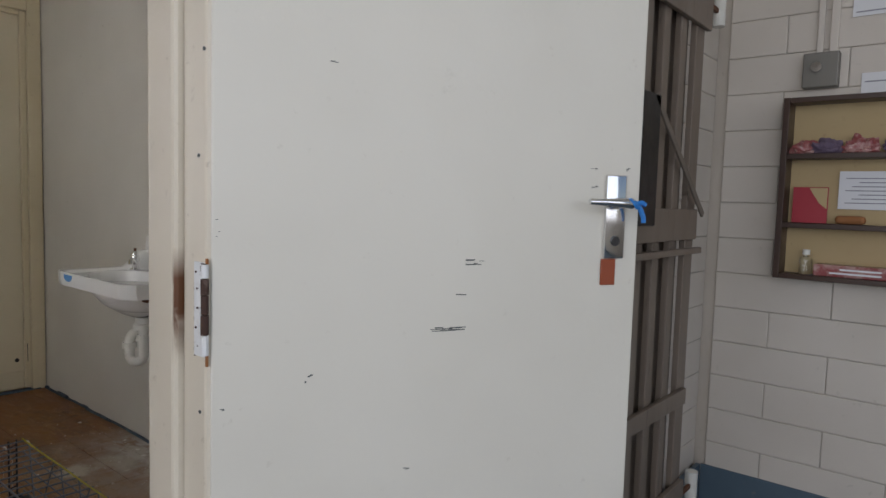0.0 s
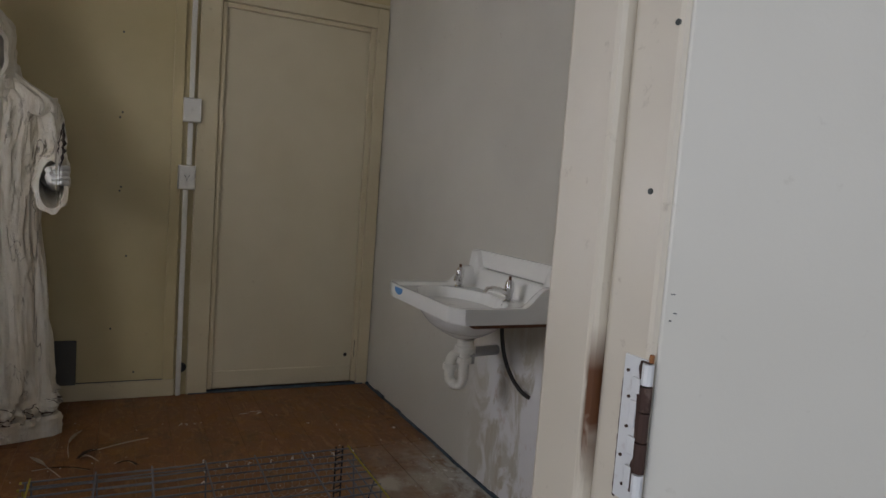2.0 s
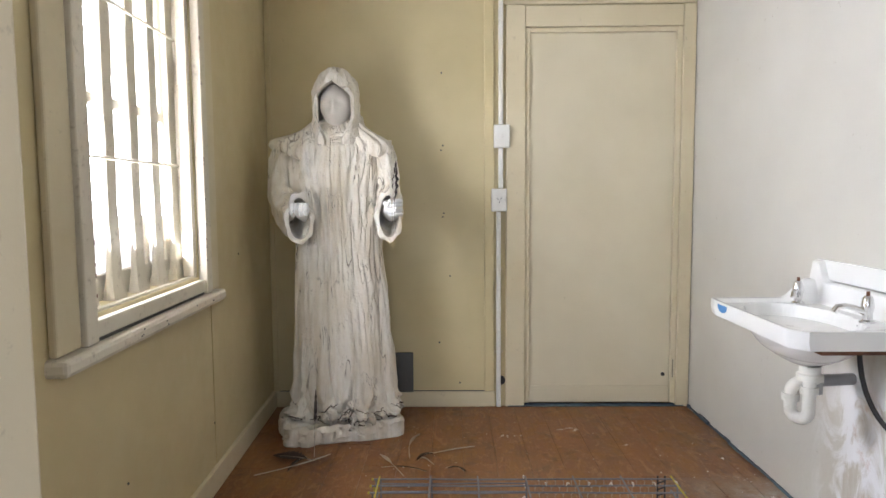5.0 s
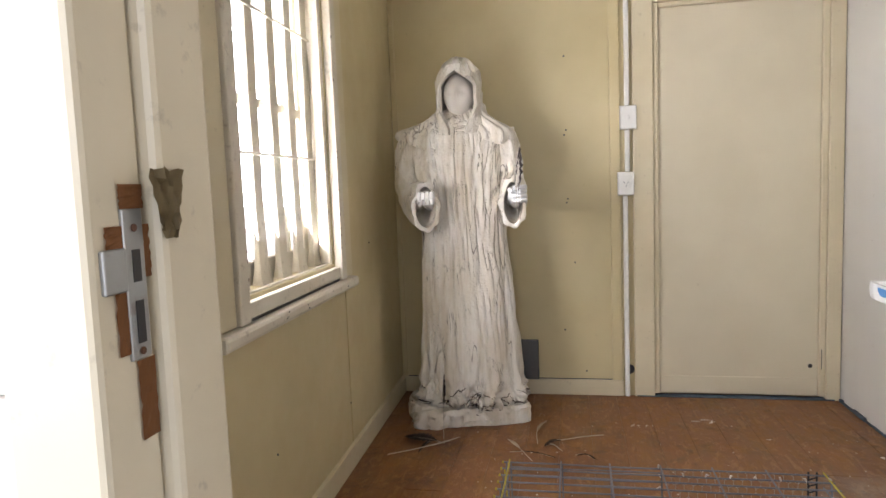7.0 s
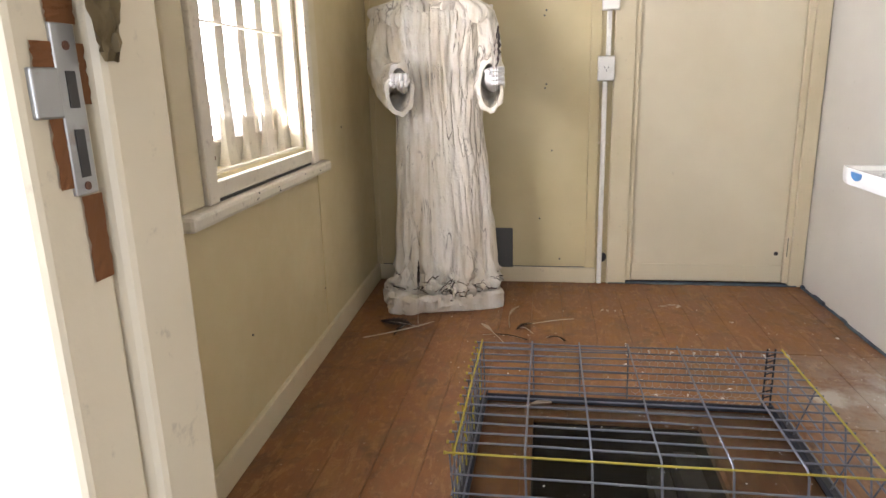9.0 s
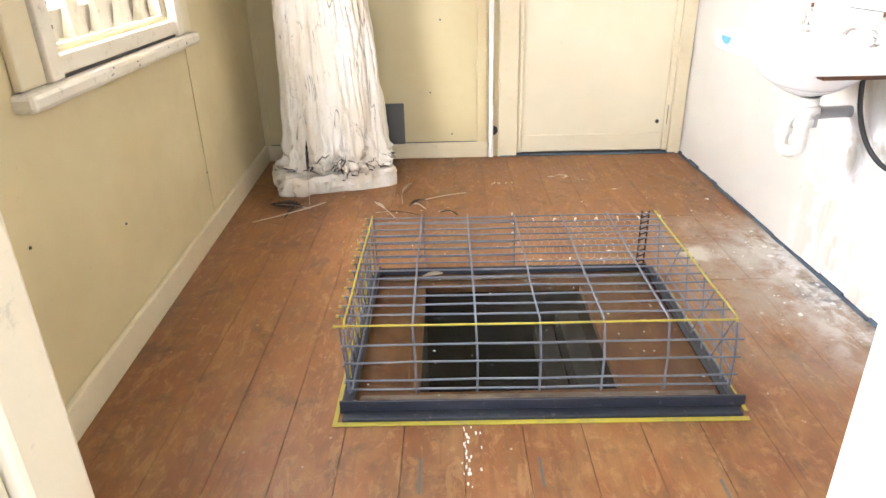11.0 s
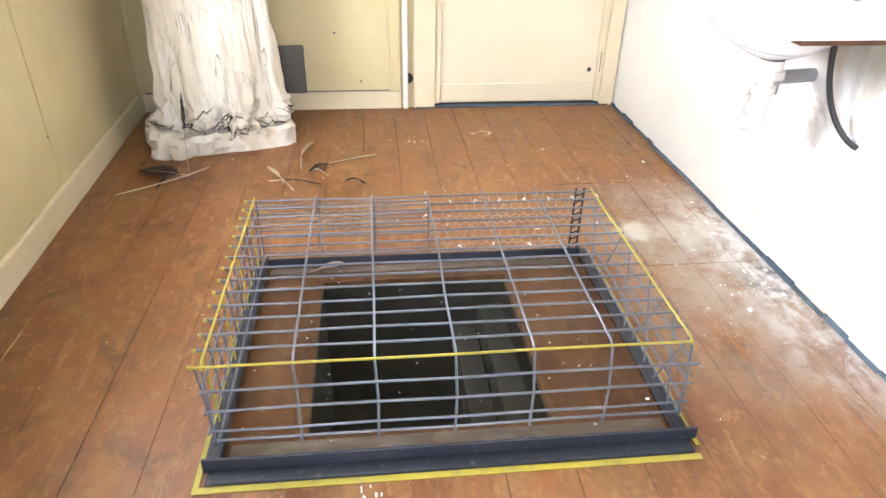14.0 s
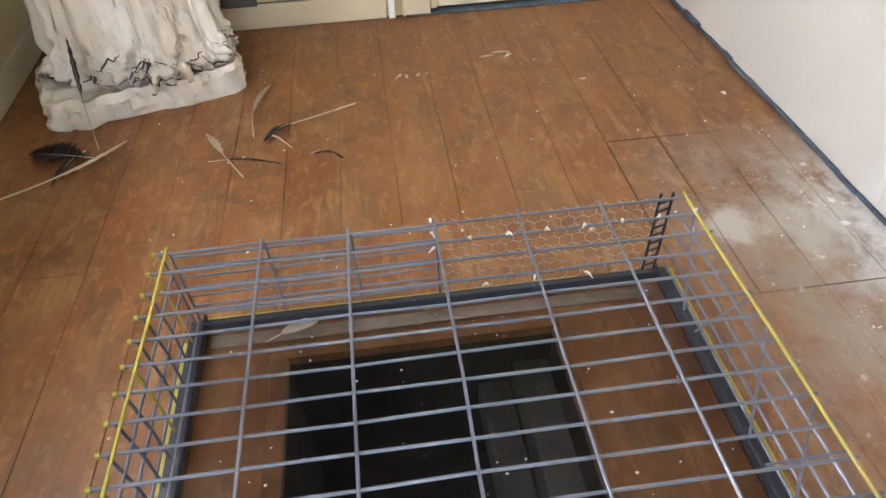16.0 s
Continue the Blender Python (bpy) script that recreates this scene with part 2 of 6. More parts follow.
def plaster_material():
    """Chalky white plaster cloth: yellowed runs, pale rubbed ridges, thin dark lines painted as crease shade."""
    mat, tree, bsdf = nodes_of("aged_white_plaster")
    at = position(tree)
    runs = position(tree, (9, 9, 1.1))
    yellow = ramp(tree, noise_at(tree, runs, 1.3, 5, 0.65), 0.38, 0.62)
    clouds = ramp(tree, noise_at(tree, at, 5, 5, 0.6), 0.35, 0.7)
    bluish = ramp(tree, noise_at(tree, position(tree, (7, 7, 2.0)), 1.1, 4), 0.56, 0.70)
    streak = ramp(tree, noise_at(tree, position(tree, (26, 26, 3.0)), 1.2, 5, 0.66, 1.2), 0.62, 0.74)
    specks = ramp(tree, noise_at(tree, at, 60, 5, 0.7), 0.68, 0.75)
    # these dark lines stand in for crease shade that soft light leaves weak
    lines = None
    for stretch, scale, warp, low in (((11, 11, 1.6), 1.1, 1.6, 0.54), ((13, 13, 5.0), 1.2, 2.2, 0.56)):
        ridge = times(tree, times(tree, noise_at(tree, position(tree, stretch), scale, 2, 0.5, warp), 0.5, "SUBTRACT"), 0.0, "ABSOLUTE")
        where = ramp(tree, noise_at(tree, position(tree, (4, 4, 3)), 1.6 * scale, 3), low, low + 0.08)
        line = times(tree, ramp(tree, ridge, 0.016, 0.004), where)
        lines = line if lines is None else times(tree, lines, line, "MAXIMUM")
    col = blend(tree, clouds, (0.80, 0.77, 0.70), (0.72, 0.675, 0.585))
    col = blend(tree, times(tree, yellow, 0.65), col, (0.57, 0.485, 0.345))
    col = blend(tree, times(tree, bluish, 0.35), col, (0.66, 0.68, 0.72))
    col = blend(tree, times(tree, streak, 0.38), col, (0.27, 0.20, 0.13))
    col = blend(tree, times(tree, lines, 0.65), col, (0.09, 0.065, 0.045))
    col = blend(tree, times(tree, specks, 0.45), col, (0.18, 0.14, 0.10))
    tree.links.new(col, bsdf.inputs["Base Color"])
    bsdf.inputs["Roughness"].default_value = 0.8
    both = times(tree, times(tree, noise_at(tree, at, 38, 5, 0.6), times(tree, noise_at(tree, runs, 4, 4), 1.0), "ADD"), times(tree, lines, 0.8), "SUBTRACT")
    bumped(tree, bsdf, both, 0.8, 0.007)
    return mat


def floorboard_material():
    """Worn red-brown paint on pale boards: scuffs along the grain, dirt, nail specks, lime stains by the basin wall."""
    mat, tree, bsdf = nodes_of("worn_red_brown_floorboards")
    at = position(tree)
    info = tree.nodes.new("ShaderNodeObjectInfo")
    grain = noise_at(tree, position(tree, (30, 2.0, 1)), 2.2, 5, 0.6, 0.4)
    worn = ramp(tree, noise_at(tree, position(tree, (5.0, 2.6, 1)), 1.9, 7, 0.68, 0.3), 0.47, 0.64)
    blotch = ramp(tree, noise_at(tree, position(tree, (2.2, 1.3, 1)), 1.5, 6, 0.7), 0.40, 0.66)
    tread = ramp(tree, noise_at(tree, position(tree, (1.6, 1, 1)), 20, 7, 0.76, 0.6), 0.53, 0.63)
    dirt = ramp(tree, noise_at(tree, at, 6.5, 8, 0.74, 0.4), 0.54, 0.70)
    paint = blend(tree, ramp(tree, info.outputs["Random"], 0, 1), (0.136, 0.047, 0.014), (0.182, 0.066, 0.018))
    paint = blend(tree, times(tree, blotch, 0.8), paint, (0.239, 0.094, 0.026))
    grey = ramp(tree, noise_at(tree, position(tree, (3.4, 1.7, 1)), 1.7, 7, 0.72, 0.5), 0.50, 0.62)
    col = blend(tree, times(tree, grey, 0.55), paint, (0.149, 0.083, 0.030))
    col = blend(tree, times(tree, worn, 0.62), col, (0.284, 0.147, 0.050))
    col = blend(tree, times(tree, tread, 0.55), col, (0.311, 0.160, 0.058))
    col = blend(tree, times(tree, ramp(tree, grain, 0.54, 0.72), 0.40), col, (0.073, 0.030, 0.010))
    col = blend(tree, times(tree, dirt, 0.75), col, (0.056, 0.028, 0.012))
    bare = ramp(tree, noise_at(tree, position(tree, (3.2, 1.0, 1)), 5.5, 8, 0.72, 0.6), 0.57, 0.60)
    col = blend(tree, times(tree, bare, 0.42), col, (0.34, 0.185, 0.075))
    scratch = ramp(tree, noise_at(tree, position(tree, (60, 7, 1)), 1.4, 5, 0.7, 1.5), 0.66, 0.71)
    col = blend(tree, times(tree, scratch, 0.5), col, (0.331, 0.191, 0.077))
    # lime and plaster stains on the patch beside the basin wall
    split = tree.nodes.new("ShaderNodeSeparateXYZ")
    tree.links.new(at, split.inputs[0])
    near = times(tree, ramp(tree, split.outputs[0], 0.74, 1.12), ramp(tree, split.outputs[1], 1.7, 2.15))
    near = times(tree, near, ramp(tree, split.outputs[1], 3.0, 2.8))
    wall_side_fac = times(tree, ramp(tree, split.outputs[0], 1.06, 1.24), times(tree, ramp(tree, split.outputs[1], 1.6, 2.1), ramp(tree, split.outputs[1], 2.85, 2.65)))
    stain = ramp(tree, noise_at(tree, at, 4.2, 7, 0.72), 0.36, 0.54)
    spatter = ramp(tree, noise_at(tree, at, 17, 6, 0.75), 0.60, 0.67)
    col = blend(tree, times(tree, times(tree, near, stain), 0.85), col, (0.36, 0.315, 0.26))
    col = blend(tree, times(tree, times(tree, near, spatter), 0.9), col, (0.68, 0.66, 0.62))
    crust = ramp(tree, noise_at(tree, position(tree, (1.6, 1, 1)), 7, 7, 0.7, 0.5), 0.44, 0.56)
    col = blend(tree, times(tree, times(tree, wall_side_fac, crust), 0.9), col, (0.60, 0.59, 0.57))
    mould = ramp(tree, noise_at(tree, at, 5.5, 6, 0.7), 0.57, 0.66)
    col = blend(tree, times(tree, times(tree, wall_side_fac, mould), 0.85), col, (0.035, 0.03, 0.025))
    for cx, cy, rx, ry, amount in ((0.945, 2.585, 0.075, 0.085, 0.75), (1.10, 2.56, 0.10, 0.12, 0.45), (1.20, 2.62, 0.05, 0.12, 0.8)):
        shift = node(tree, "ShaderNodeMapping")
        shift.inputs["Location"].default_value = (-cx / rx, -cy / ry, 0)
        shift.inputs["Scale"].default_value = (1 / rx, 1 / ry, 0)
        tree.links.new(at, shift.inputs["Vector"])
        far = tree.nodes.new("ShaderNodeVectorMath")
        far.operation = "LENGTH"
        tree.links.new(shift.outputs[0], far.inputs[0])
        rough_edge = times(tree, far.outputs["Value"], times(tree, noise_at(tree, at, 16, 5, 0.65), 1.6), "ADD")
        col = blend(tree, times(tree, ramp(tree, rough_edge, 1.75, 1.25), amount), col, (0.50, 0.47, 0.41))
    specks = ramp(tree, noise_at(tree, at, 42, 3, 0.5), 0.735, 0.76)
    col = blend(tree, times(tree, specks, 0.55), col, (0.6, 0.55, 0.48))
    tree.links.new(col, bsdf.inputs["Base Color"])
    tree.links.new(ramp(tree, worn, 0, 1, 0.42, 0.62), bsdf.inputs["Roughness"])
    bumped(tree, bsdf, times(tree, grain, times(tree, tread, 0.4), "ADD"), 0.4, 0.002)
    return mat


def basin_wall_material():
    """Pale painted sheet with raw white filler smeared under the basin."""
    mat, tree, bsdf = nodes_of("pale_wall_with_filler")
    at = position(tree)
    split = tree.nodes.new("ShaderNodeSeparateXYZ")
    tree.links.new(at, split.inputs[0])
    wide = ramp(tree, noise_at(tree, at, 1.7, 3), 0.35, 0.68)
    col = blend(tree, wide, (0.60, 0.58, 0.52), (0.55, 0.53, 0.475))
    near = times(tree, ramp(tree, split.outputs[1], 2.66, 2.40), ramp(tree, split.outputs[2], 0.66, 0.50))
    near = times(tree, near, ramp(tree, split.outputs[1], 1.3, 1.6))
    smear = ramp(tree, noise_at(tree, position(tree, (1, 2.4, 1.2)), 2.6, 6, 0.6, 1.2), 0.42, 0.50)
    # brown stain under the basin, mixed with shading put into the colour
    stain_shade = times(tree, times(tree, ramp(tree, split.outputs[1], 2.62, 2.40), ramp(tree, split.outputs[2], 0.78, 0.70)), ramp(tree, noise_at(tree, position(tree, (1, 4, 0.8)), 3.2, 5, 0.6, 0.6), 0.40, 0.66))
    col = blend(tree, times(tree, stain_shade, 0.55), col, (0.42, 0.33, 0.22))
    col = blend(tree, times(tree, near, smear), col, (0.83, 0.83, 0.84))
    edge = times(tree, near, ramp(tree, noise_at(tree, at, 9, 6, 0.7), 0.60, 0.68))
    col = blend(tree, times(tree, edge, 0.5), col, (0.52, 0.36, 0.30))
    specks = ramp(tree, noise_at(tree, at, 30, 4, 0.6), 0.70, 0.74)
    col = blend(tree, times(tree, specks, 0.5), col, (0.35, 0.3, 0.24))
    tree.links.new(col, bsdf.inputs["Base Color"])
    bsdf.inputs["Roughness"].default_value = 0.42
    bumped(tree, bsdf, times(tree, noise_at(tree, at, 45, 4), times(tree, times(tree, near, smear), 1.5), "ADD"), 0.3, 0.003)
    return mat


def rusty_trim():
    """Cream trim paint with rust bleeding out along the rebate beside the hinge."""
    mat = painted("rust_stained_trim_paint", (0.68, 0.62, 0.52), (0.62, 0.56, 0.46), (0.22, 0.16, 0.10), 0.38, 0.64)
    tree = mat.node_tree
    bsdf = tree.nodes["Principled BSDF"]
    old = bsdf.inputs["Base Color"].links[0].from_socket
    at = position(tree)
    split = tree.nodes.new("ShaderNodeSeparateXYZ")
    tree.links.new(at, split.inputs[0])
    side = times(tree, ramp(tree, split.outputs[1], 0.771, 0.777), ramp(tree, split.outputs[1], 0.784, 0.779))
    span = times(tree, ramp(tree, split.outputs[2], 0.855, 0.90), ramp(tree, split.outputs[2], 1.03, 0.985))
    cloud = ramp(tree, noise_at(tree, position(tree, (1, 30, 4)), 2.6, 4, 0.6, 0.3), 0.44, 0.62)
    fac = times(tree, times(tree, side, span), cloud)
    tree.links.new(blend(tree, fac, old, (0.13, 0.052, 0.022)), bsdf.inputs["Base Color"])
    return mat


JAMB_TRIM = painted("cream_jamb_paint", (0.66, 0.575, 0.42), (0.60, 0.515, 0.36), (0.26, 0.20, 0.14), 0.4, 0.62)
RUSTY_TRIM = rusty_trim()
PLASTER = plaster_material()
FACE_PLASTER = painted("smooth_white_plaster", (0.62, 0.58, 0.52), (0.56, 0.52, 0.45), (0.40, 0.35, 0.28), 0.6, 0.66, 0.3)
HAND_PLASTER = painted("bright_white_plaster", (0.76, 0.75, 0.74), (0.70, 0.68, 0.66), (0.45, 0.40, 0.34), 0.6, 0.66, 0.3)
CRACK_LINE = painted("dark_crack_lines", (0.09, 0.065, 0.045), (0.05, 0.038, 0.03), (0.2, 0.16, 0.12), 0.9, 0.55, 0.5)
BOARDS = floorboard_material()
BASIN_WALL = basin_wall_material()


# ---- mesh helpers ----
def box(bm, x0, x1, y0, y1, z0, z1, bevel=0.0, m=None):
    made = bmesh.ops.create_cube(bm, size=1)["verts"]
    for v in made:
        v.co = Vector((x0 + (v.co.x + 0.5) * (x1 - x0), y0 + (v.co.y + 0.5) * (y1 - y0), z0 + (v.co.z + 0.5) * (z1 - z0)))
        if m is not None:
            v.co = m @ v.co
    if bevel:
        edges = list({e for v in made for e in v.link_edges})
        bmesh.ops.bevel(bm, geom=edges, offset=bevel, segments=2, profile=0.5, affect="EDGES")
    return bm


def loft(bm, rings, cap=True, closed=True):
    rows = [[bm.verts.new(p) for p in ring] for ring in rings]
    n = len(rows[0])
    for a, b in zip(rows, rows[1:]):
        for i in range(n if closed else n - 1):
            j = (i + 1) % n
            bm.faces.new((a[i], a[j], b[j], b[i]))
    if cap:
        bm.faces.new(rows[0][::-1])
        bm.faces.new(rows[-1])
    return rows


def tube(bm, points, radius, sides=6):
    """A round bar or pipe along points; radius is one number or one for each point."""
    points = [Vector(p) for p in points]
    radii = radius if isinstance(radius, (list, tuple)) else [radius] * len(points)
    rings, side = [], None
    for i, p in enumerate(points):
        way = (points[min(i + 1, len(points) - 1)] - points[max(i - 1, 0)]).normalized()
        if side is None:
            side = way.orthogonal().normalized()
        side = (side - way * side.dot(way)).normalized()
        other = way.cross(side)
        rings.append([p + (side * math.cos(a) + other * math.sin(a)) * radii[i] for a in [2 * math.pi * k / sides for k in range(sides)]])
    loft(bm, rings)
    return bm


def lathe(bm, profile, centre, sides=20):
    c = Vector(centre)
    loft(bm, [[c + Vector((r * math.cos(2 * math.pi * k / sides), r * math.sin(2 * math.pi * k / sides), z)) for k in range(sides)] for r, z in profile])
    return bm


def mesh_of(name, bm, material, smooth=False):
    bmesh.ops.recalc_face_normals(bm, faces=bm.faces[:])
    me = bpy.data.meshes.new(name)
    bm.to_mesh(me)
    bm.free()
    me.materials.append(material)
    if smooth:
        me.shade_smooth()
        me.set_sharp_from_angle(angle=radians(42))
    return me


def part(name, bm, material, parent, label="", smooth=False):
    ob = new(name, mesh_of(name, bm, material, smooth))
    ob.parent = parent
    if label:
        ob["label"] = label
    return ob


def thing(name, label, category, at=(0, 0, 0), group="", kind=""):
    ob = new(name)
    ob.location = at
    ob.empty_display_size = 0.05
    return tagged(ob, label, category, group, kind)


def solid(name, bm, material, label, category="", kind="", group="", smooth=False):
    return tagged(new(name, mesh_of(name, bm, material, smooth)), label, category, group, kind)


def local(ob, bm):
    """Moves a mesh built in the room's coordinates under a thing that stands elsewhere."""
    bmesh.ops.translate(bm, verts=bm.verts[:], vec=-Vector(ob.location))
    return bm


def slab(*args, **kw):
    return box(bmesh.new(), *args, **kw)


def loft_new(rows):
    bm = bmesh.new()
    loft(bm, rows)
    return bm


def bar(p0, p1, radius, sides=6):
    return tube(bmesh.new(), [p0, p1], radius, sides)


# ---- the room's plan ----
BACK_Y, RIGHT_X, FRONT_Y, OUT_Y = 3.873, 1.287, 0.85, 0.742
CEIL_Z, PORCH_Z = 2.55, -0.10
LEFT = Matrix.Translation((-0.985, BACK_Y, 0)) @ Matrix.Rotation(radians(2.2), 4, "Z")   # local x into the room, y along the wall
OPEN_L, OPEN_R, OPEN_TOP = -0.342, 0.402, 2.04
HATCH = (-0.262, 0.742, 1.655, 2.470)
HOLE = (-0.064, 0.460, 1.772, 2.352)
WIN = (-1.93, -1.12, 0.86, 2.02)      # along the wall from the back corner, and up


def structure(name, bm, material, label, category):
    return solid(name, bm, material, label, category, "structure")


# back wall: panelled sheeting with a doorway at its basin end
bm = slab(-1.2, 0.291, BACK_Y, BACK_Y + 0.12, -0.2, CEIL_Z)
box(bm, 0.291, 1.45, BACK_Y, BACK_Y + 0.12, 2.145, CEIL_Z)
box(bm, 0.291, 1.45, BACK_Y + 0.07, BACK_Y + 0.12, -0.2, 2.145)
structure("wall_back", bm, CREAM, "cream painted sheet wall with nail heads behind the statue", "wall")
bm = slab(RIGHT_X, RIGHT_X + 0.12, OUT_Y, BACK_Y + 0.12, -0.2, CEIL_Z)
structure("wall_basin", bm, BASIN_WALL, "pale wall with white filler smeared under the basin", "wall")
# window wall with its opening
s0, s1, w0, w1 = WIN
bm = bmesh.new()
for a, b, c, d in ((-3.3, s0, -0.2, CEIL_Z), (s1, 0.12, -0.2, CEIL_Z), (s0, s1, -0.2, w0), (s0, s1, w1, CEIL_Z)):
    box(bm, -0.12, 0, a, b, c, d, m=LEFT)
structure("wall_window", bm, CREAM, "cream painted sheet wall with a barred window", "wall")
# outer wall with the doorway the walker stands in
bm = bmesh.new()
for a, b, c, d in ((-3.0, OPEN_L - 0.08, -0.3, 2.75), (OPEN_R + 0.08, 2.70, -0.3, 2.75), (OPEN_L - 0.08, OPEN_R + 0.08, OPEN_TOP + 0.06, 2.75)):
    box(bm, a, b, OUT_Y + 0.012, FRONT_Y, c, d)
wall_front = structure("wall_front", bm, MORTAR, "cream painted block wall round the doorway", "wall")
bm = slab(2.584, 2.70, -2.6, OUT_Y + 0.012, -0.3, 2.75)
wall_side = structure("wall_side", bm, MORTAR, "cream painted block wall with a display shelf", "wall")
structure("ceiling", slab(-1.3, 1.45, FRONT_Y - 0.05, BACK_Y + 0.12, CEIL_Z, CEIL_Z + 0.08), CEILING_PAINT, "plain white ceiling", "ceiling")
# unseen roof, added to keep sky light off the doorway
structure("added_verandah_roof", slab(-3.0, 2.70, -2.6, FRONT_Y - 0.055, 2.75, 2.83), CEILING_PAINT, "unseen plain white verandah ceiling, added to hold back the sky", "roof")
structure("pavement", slab(-3.0, 2.70, -3.0, OUT_Y + 0.012, -0.3, PORCH_Z), BLUE_PAINT, "blue grey painted verandah floor", "floor")
# unseen low wall, added below the opening that the fill lamp stands in
structure("added_verandah_wall", slab(-3.0, 2.70, -2.72, -2.6, -0.3, 0.90), BLOCK_PAINT, "low cream wall added along the unseen open side of the verandah", "wall")
structure("ground", slab(-400, 400, -400, 400, -0.6, -0.5), GROUND, "pale ground round the building", "ground")
structure("threshold", slab(OPEN_L - 0.04, OPEN_R + 0.04, OUT_Y - 0.02, FRONT_Y - 0.002, -0.12, -0.003, 0.004), BOARDS, "worn timber door sill", "threshold")
bm = slab(2.562, 2.571, -1.0, OUT_Y - 0.03, PORCH_Z, 0.085, 0.002)
structure("baseboard", bm, BLUE_PAINT, "blue grey painted band along the block wall", "baseboard")
bm = slab(OPEN_R + 0.1, 2.56, OUT_Y - 0.03, OUT_Y - 0.014, PORCH_Z, 0.085, 0.002)
structure("baseboard", bm, BLUE_PAINT, "blue grey painted band along the block wall", "baseboard")

# trims of the room
bm = slab(-0.98, 0.232, BACK_Y - 0.018, BACK_Y - 0.001, 0, 0.084, 0.003)
structure("baseboard", bm, CREAM_TRIM, "cream skirting board along the back wall", "baseboard")
# thin dark strip painted as the shadow line over the skirting
structure("trim", slab(-0.95, 0.175, BACK_Y - 0.006, BACK_Y - 0.001, 0.0845, 0.088), SCUFF_AND_SHADE, "dark strip coloured as the shaded gap above the skirting board", "trim")
bm = box(bmesh.new(), 0.001, 0.02, -3.02, -0.02, 0, 0.092, 0.004, LEFT)
structure("baseboard", bm, CREAM_TRIM, "cream skirting board along the window wall", "baseboard")
bm = slab(0.176, 0.228, BACK_Y - 0.014, BACK_Y - 0.001, 0.085, 2.5, 0.003)
structure("trim", bm, CREAM, "cream cover strip between wall sheets", "trim")
structure("trim", slab(-0.982, -0.955, BACK_Y - 0.012, BACK_Y - 0.001, 0.085, 2.5, 0.004), CREAM, "cream corner strip", "trim")
for s in (-0.985, -2.30):
    structure("trim", box(bmesh.new(), 0.0005, 0.004, s - 0.014, s + 0.014, 0.093, 0.775 if s < -1.1 else 2.5, 0.001, LEFT), CREAM, "cream joint strip on the window wall", "trim")
structure("trim", slab(0.28, RIGHT_X - 0.002, BACK_Y - 0.010, BACK_Y - 0.001, 2.146, 2.166, 0.003), CREAM_TRIM, "cream strip above the inner door", "trim")
bm = bmesh.new()
random.seed(4)
y = FRONT_Y + 0.01
while y < BACK_Y - 0.05:
    step = random.uniform(0.05, 0.16)
    box(bm, RIGHT_X - random.uniform(0.007, 0.017), RIGHT_X - 0.001, y, min(y + step, BACK_Y - 0.03), 0.0005, random.uniform(0.008, 0.018), 0.003)
    y += step
structure("trim", bm, BLUE_EDGE, "ragged blue sealant along the floor edge", "trim")
structure("trim", slab(0.30, RIGHT_X - 0.03, BACK_Y - 0.022, BACK_Y + 0.02, 0.0005, 0.007, 0.002), BLUE_EDGE, "ragged blue sealant under the inner door", "trim")

# inner door, closed
door = thing("door_1", "closed cream flush door in a plain cream frame", "door", (0.79, BACK_Y, 0), kind="structure")
for a, b, c, d, front in ((0.291, 0.392, 0, 2.140, 0.020), (1.216, RIGHT_X - 0.004, 0, 2.140, 0.018), (0.393, 1.215, 2.030, 2.138, 0.018)):
    part("door_frame", local(door, slab(a, b, BACK_Y - front, BACK_Y + 0.06, c, d, 0.004)), CREAM_TRIM, door)
for a, b, c, d in ((0.393, 0.418, 0.016, 2.028), (1.186, 1.215, 0.016, 2.028), (0.419, 1.185, 2.004, 2.028)):
    part("door_stop", local(door, slab(a, b, BACK_Y - 0.006, BACK_Y + 0.05, c, d, 0.004)), CREAM_TRIM, door)
part("door_leaf", local(door, slab(0.419, 1.185, BACK_Y + 0.012, BACK_Y + 0.05, 0.016, 2.003, 0.002)), DOOR_PAINT, door)
part("kick_strip", local(door, slab(0.421, 1.183, BACK_Y + 0.004, BACK_Y + 0.011, 0.018, 0.110, 0.003)), DOOR_PAINT, door)
bm = bmesh.new()
tube(bm, [(1.151, BACK_Y + 0.0105, 0.171), (1.151, BACK_Y + 0.013, 0.171)], 0.011, 14)
part("lock_hole", local(door, bm), BLACK, door, "dark empty lock hole")
part("bolt_mark", local(door, slab(1.196, 1.199, BACK_Y - 0.008, BACK_Y - 0.0055, 0.16, 0.26)), SCUFF_AND_SHADE, door)

# window in its opening
window = thing("window_1", "chalky white barred window with flaking frame, bright daylight behind", "window", LEFT @ Vector((0, -1.52, w0)), kind="structure")
window.rotation_euler.z = radians(2.2)
WM = Matrix.Translation((0, 1.52, -w0))   # wall coordinates to the window's own


def win_box(name, x0, x1, a, b, c, d, bevel=0.003, mat=WINDOW_PAINT, parent=None, label=""):
    return part(name, box(bmesh.new(), x0, x1, a, b, c, d, bevel, WM), mat, parent or window, label)


win_box("architrave", 0.001, 0.022, s0 - 0.17, s0 - 0.062, w0 - 0.064, w1 + 0.10, 0.006, CREAM_TRIM)
win_box("architrave", 0.001, 0.034, s0 - 0.060, s0 - 0.001, w0 - 0.064, w1 + 0.10, 0.005)
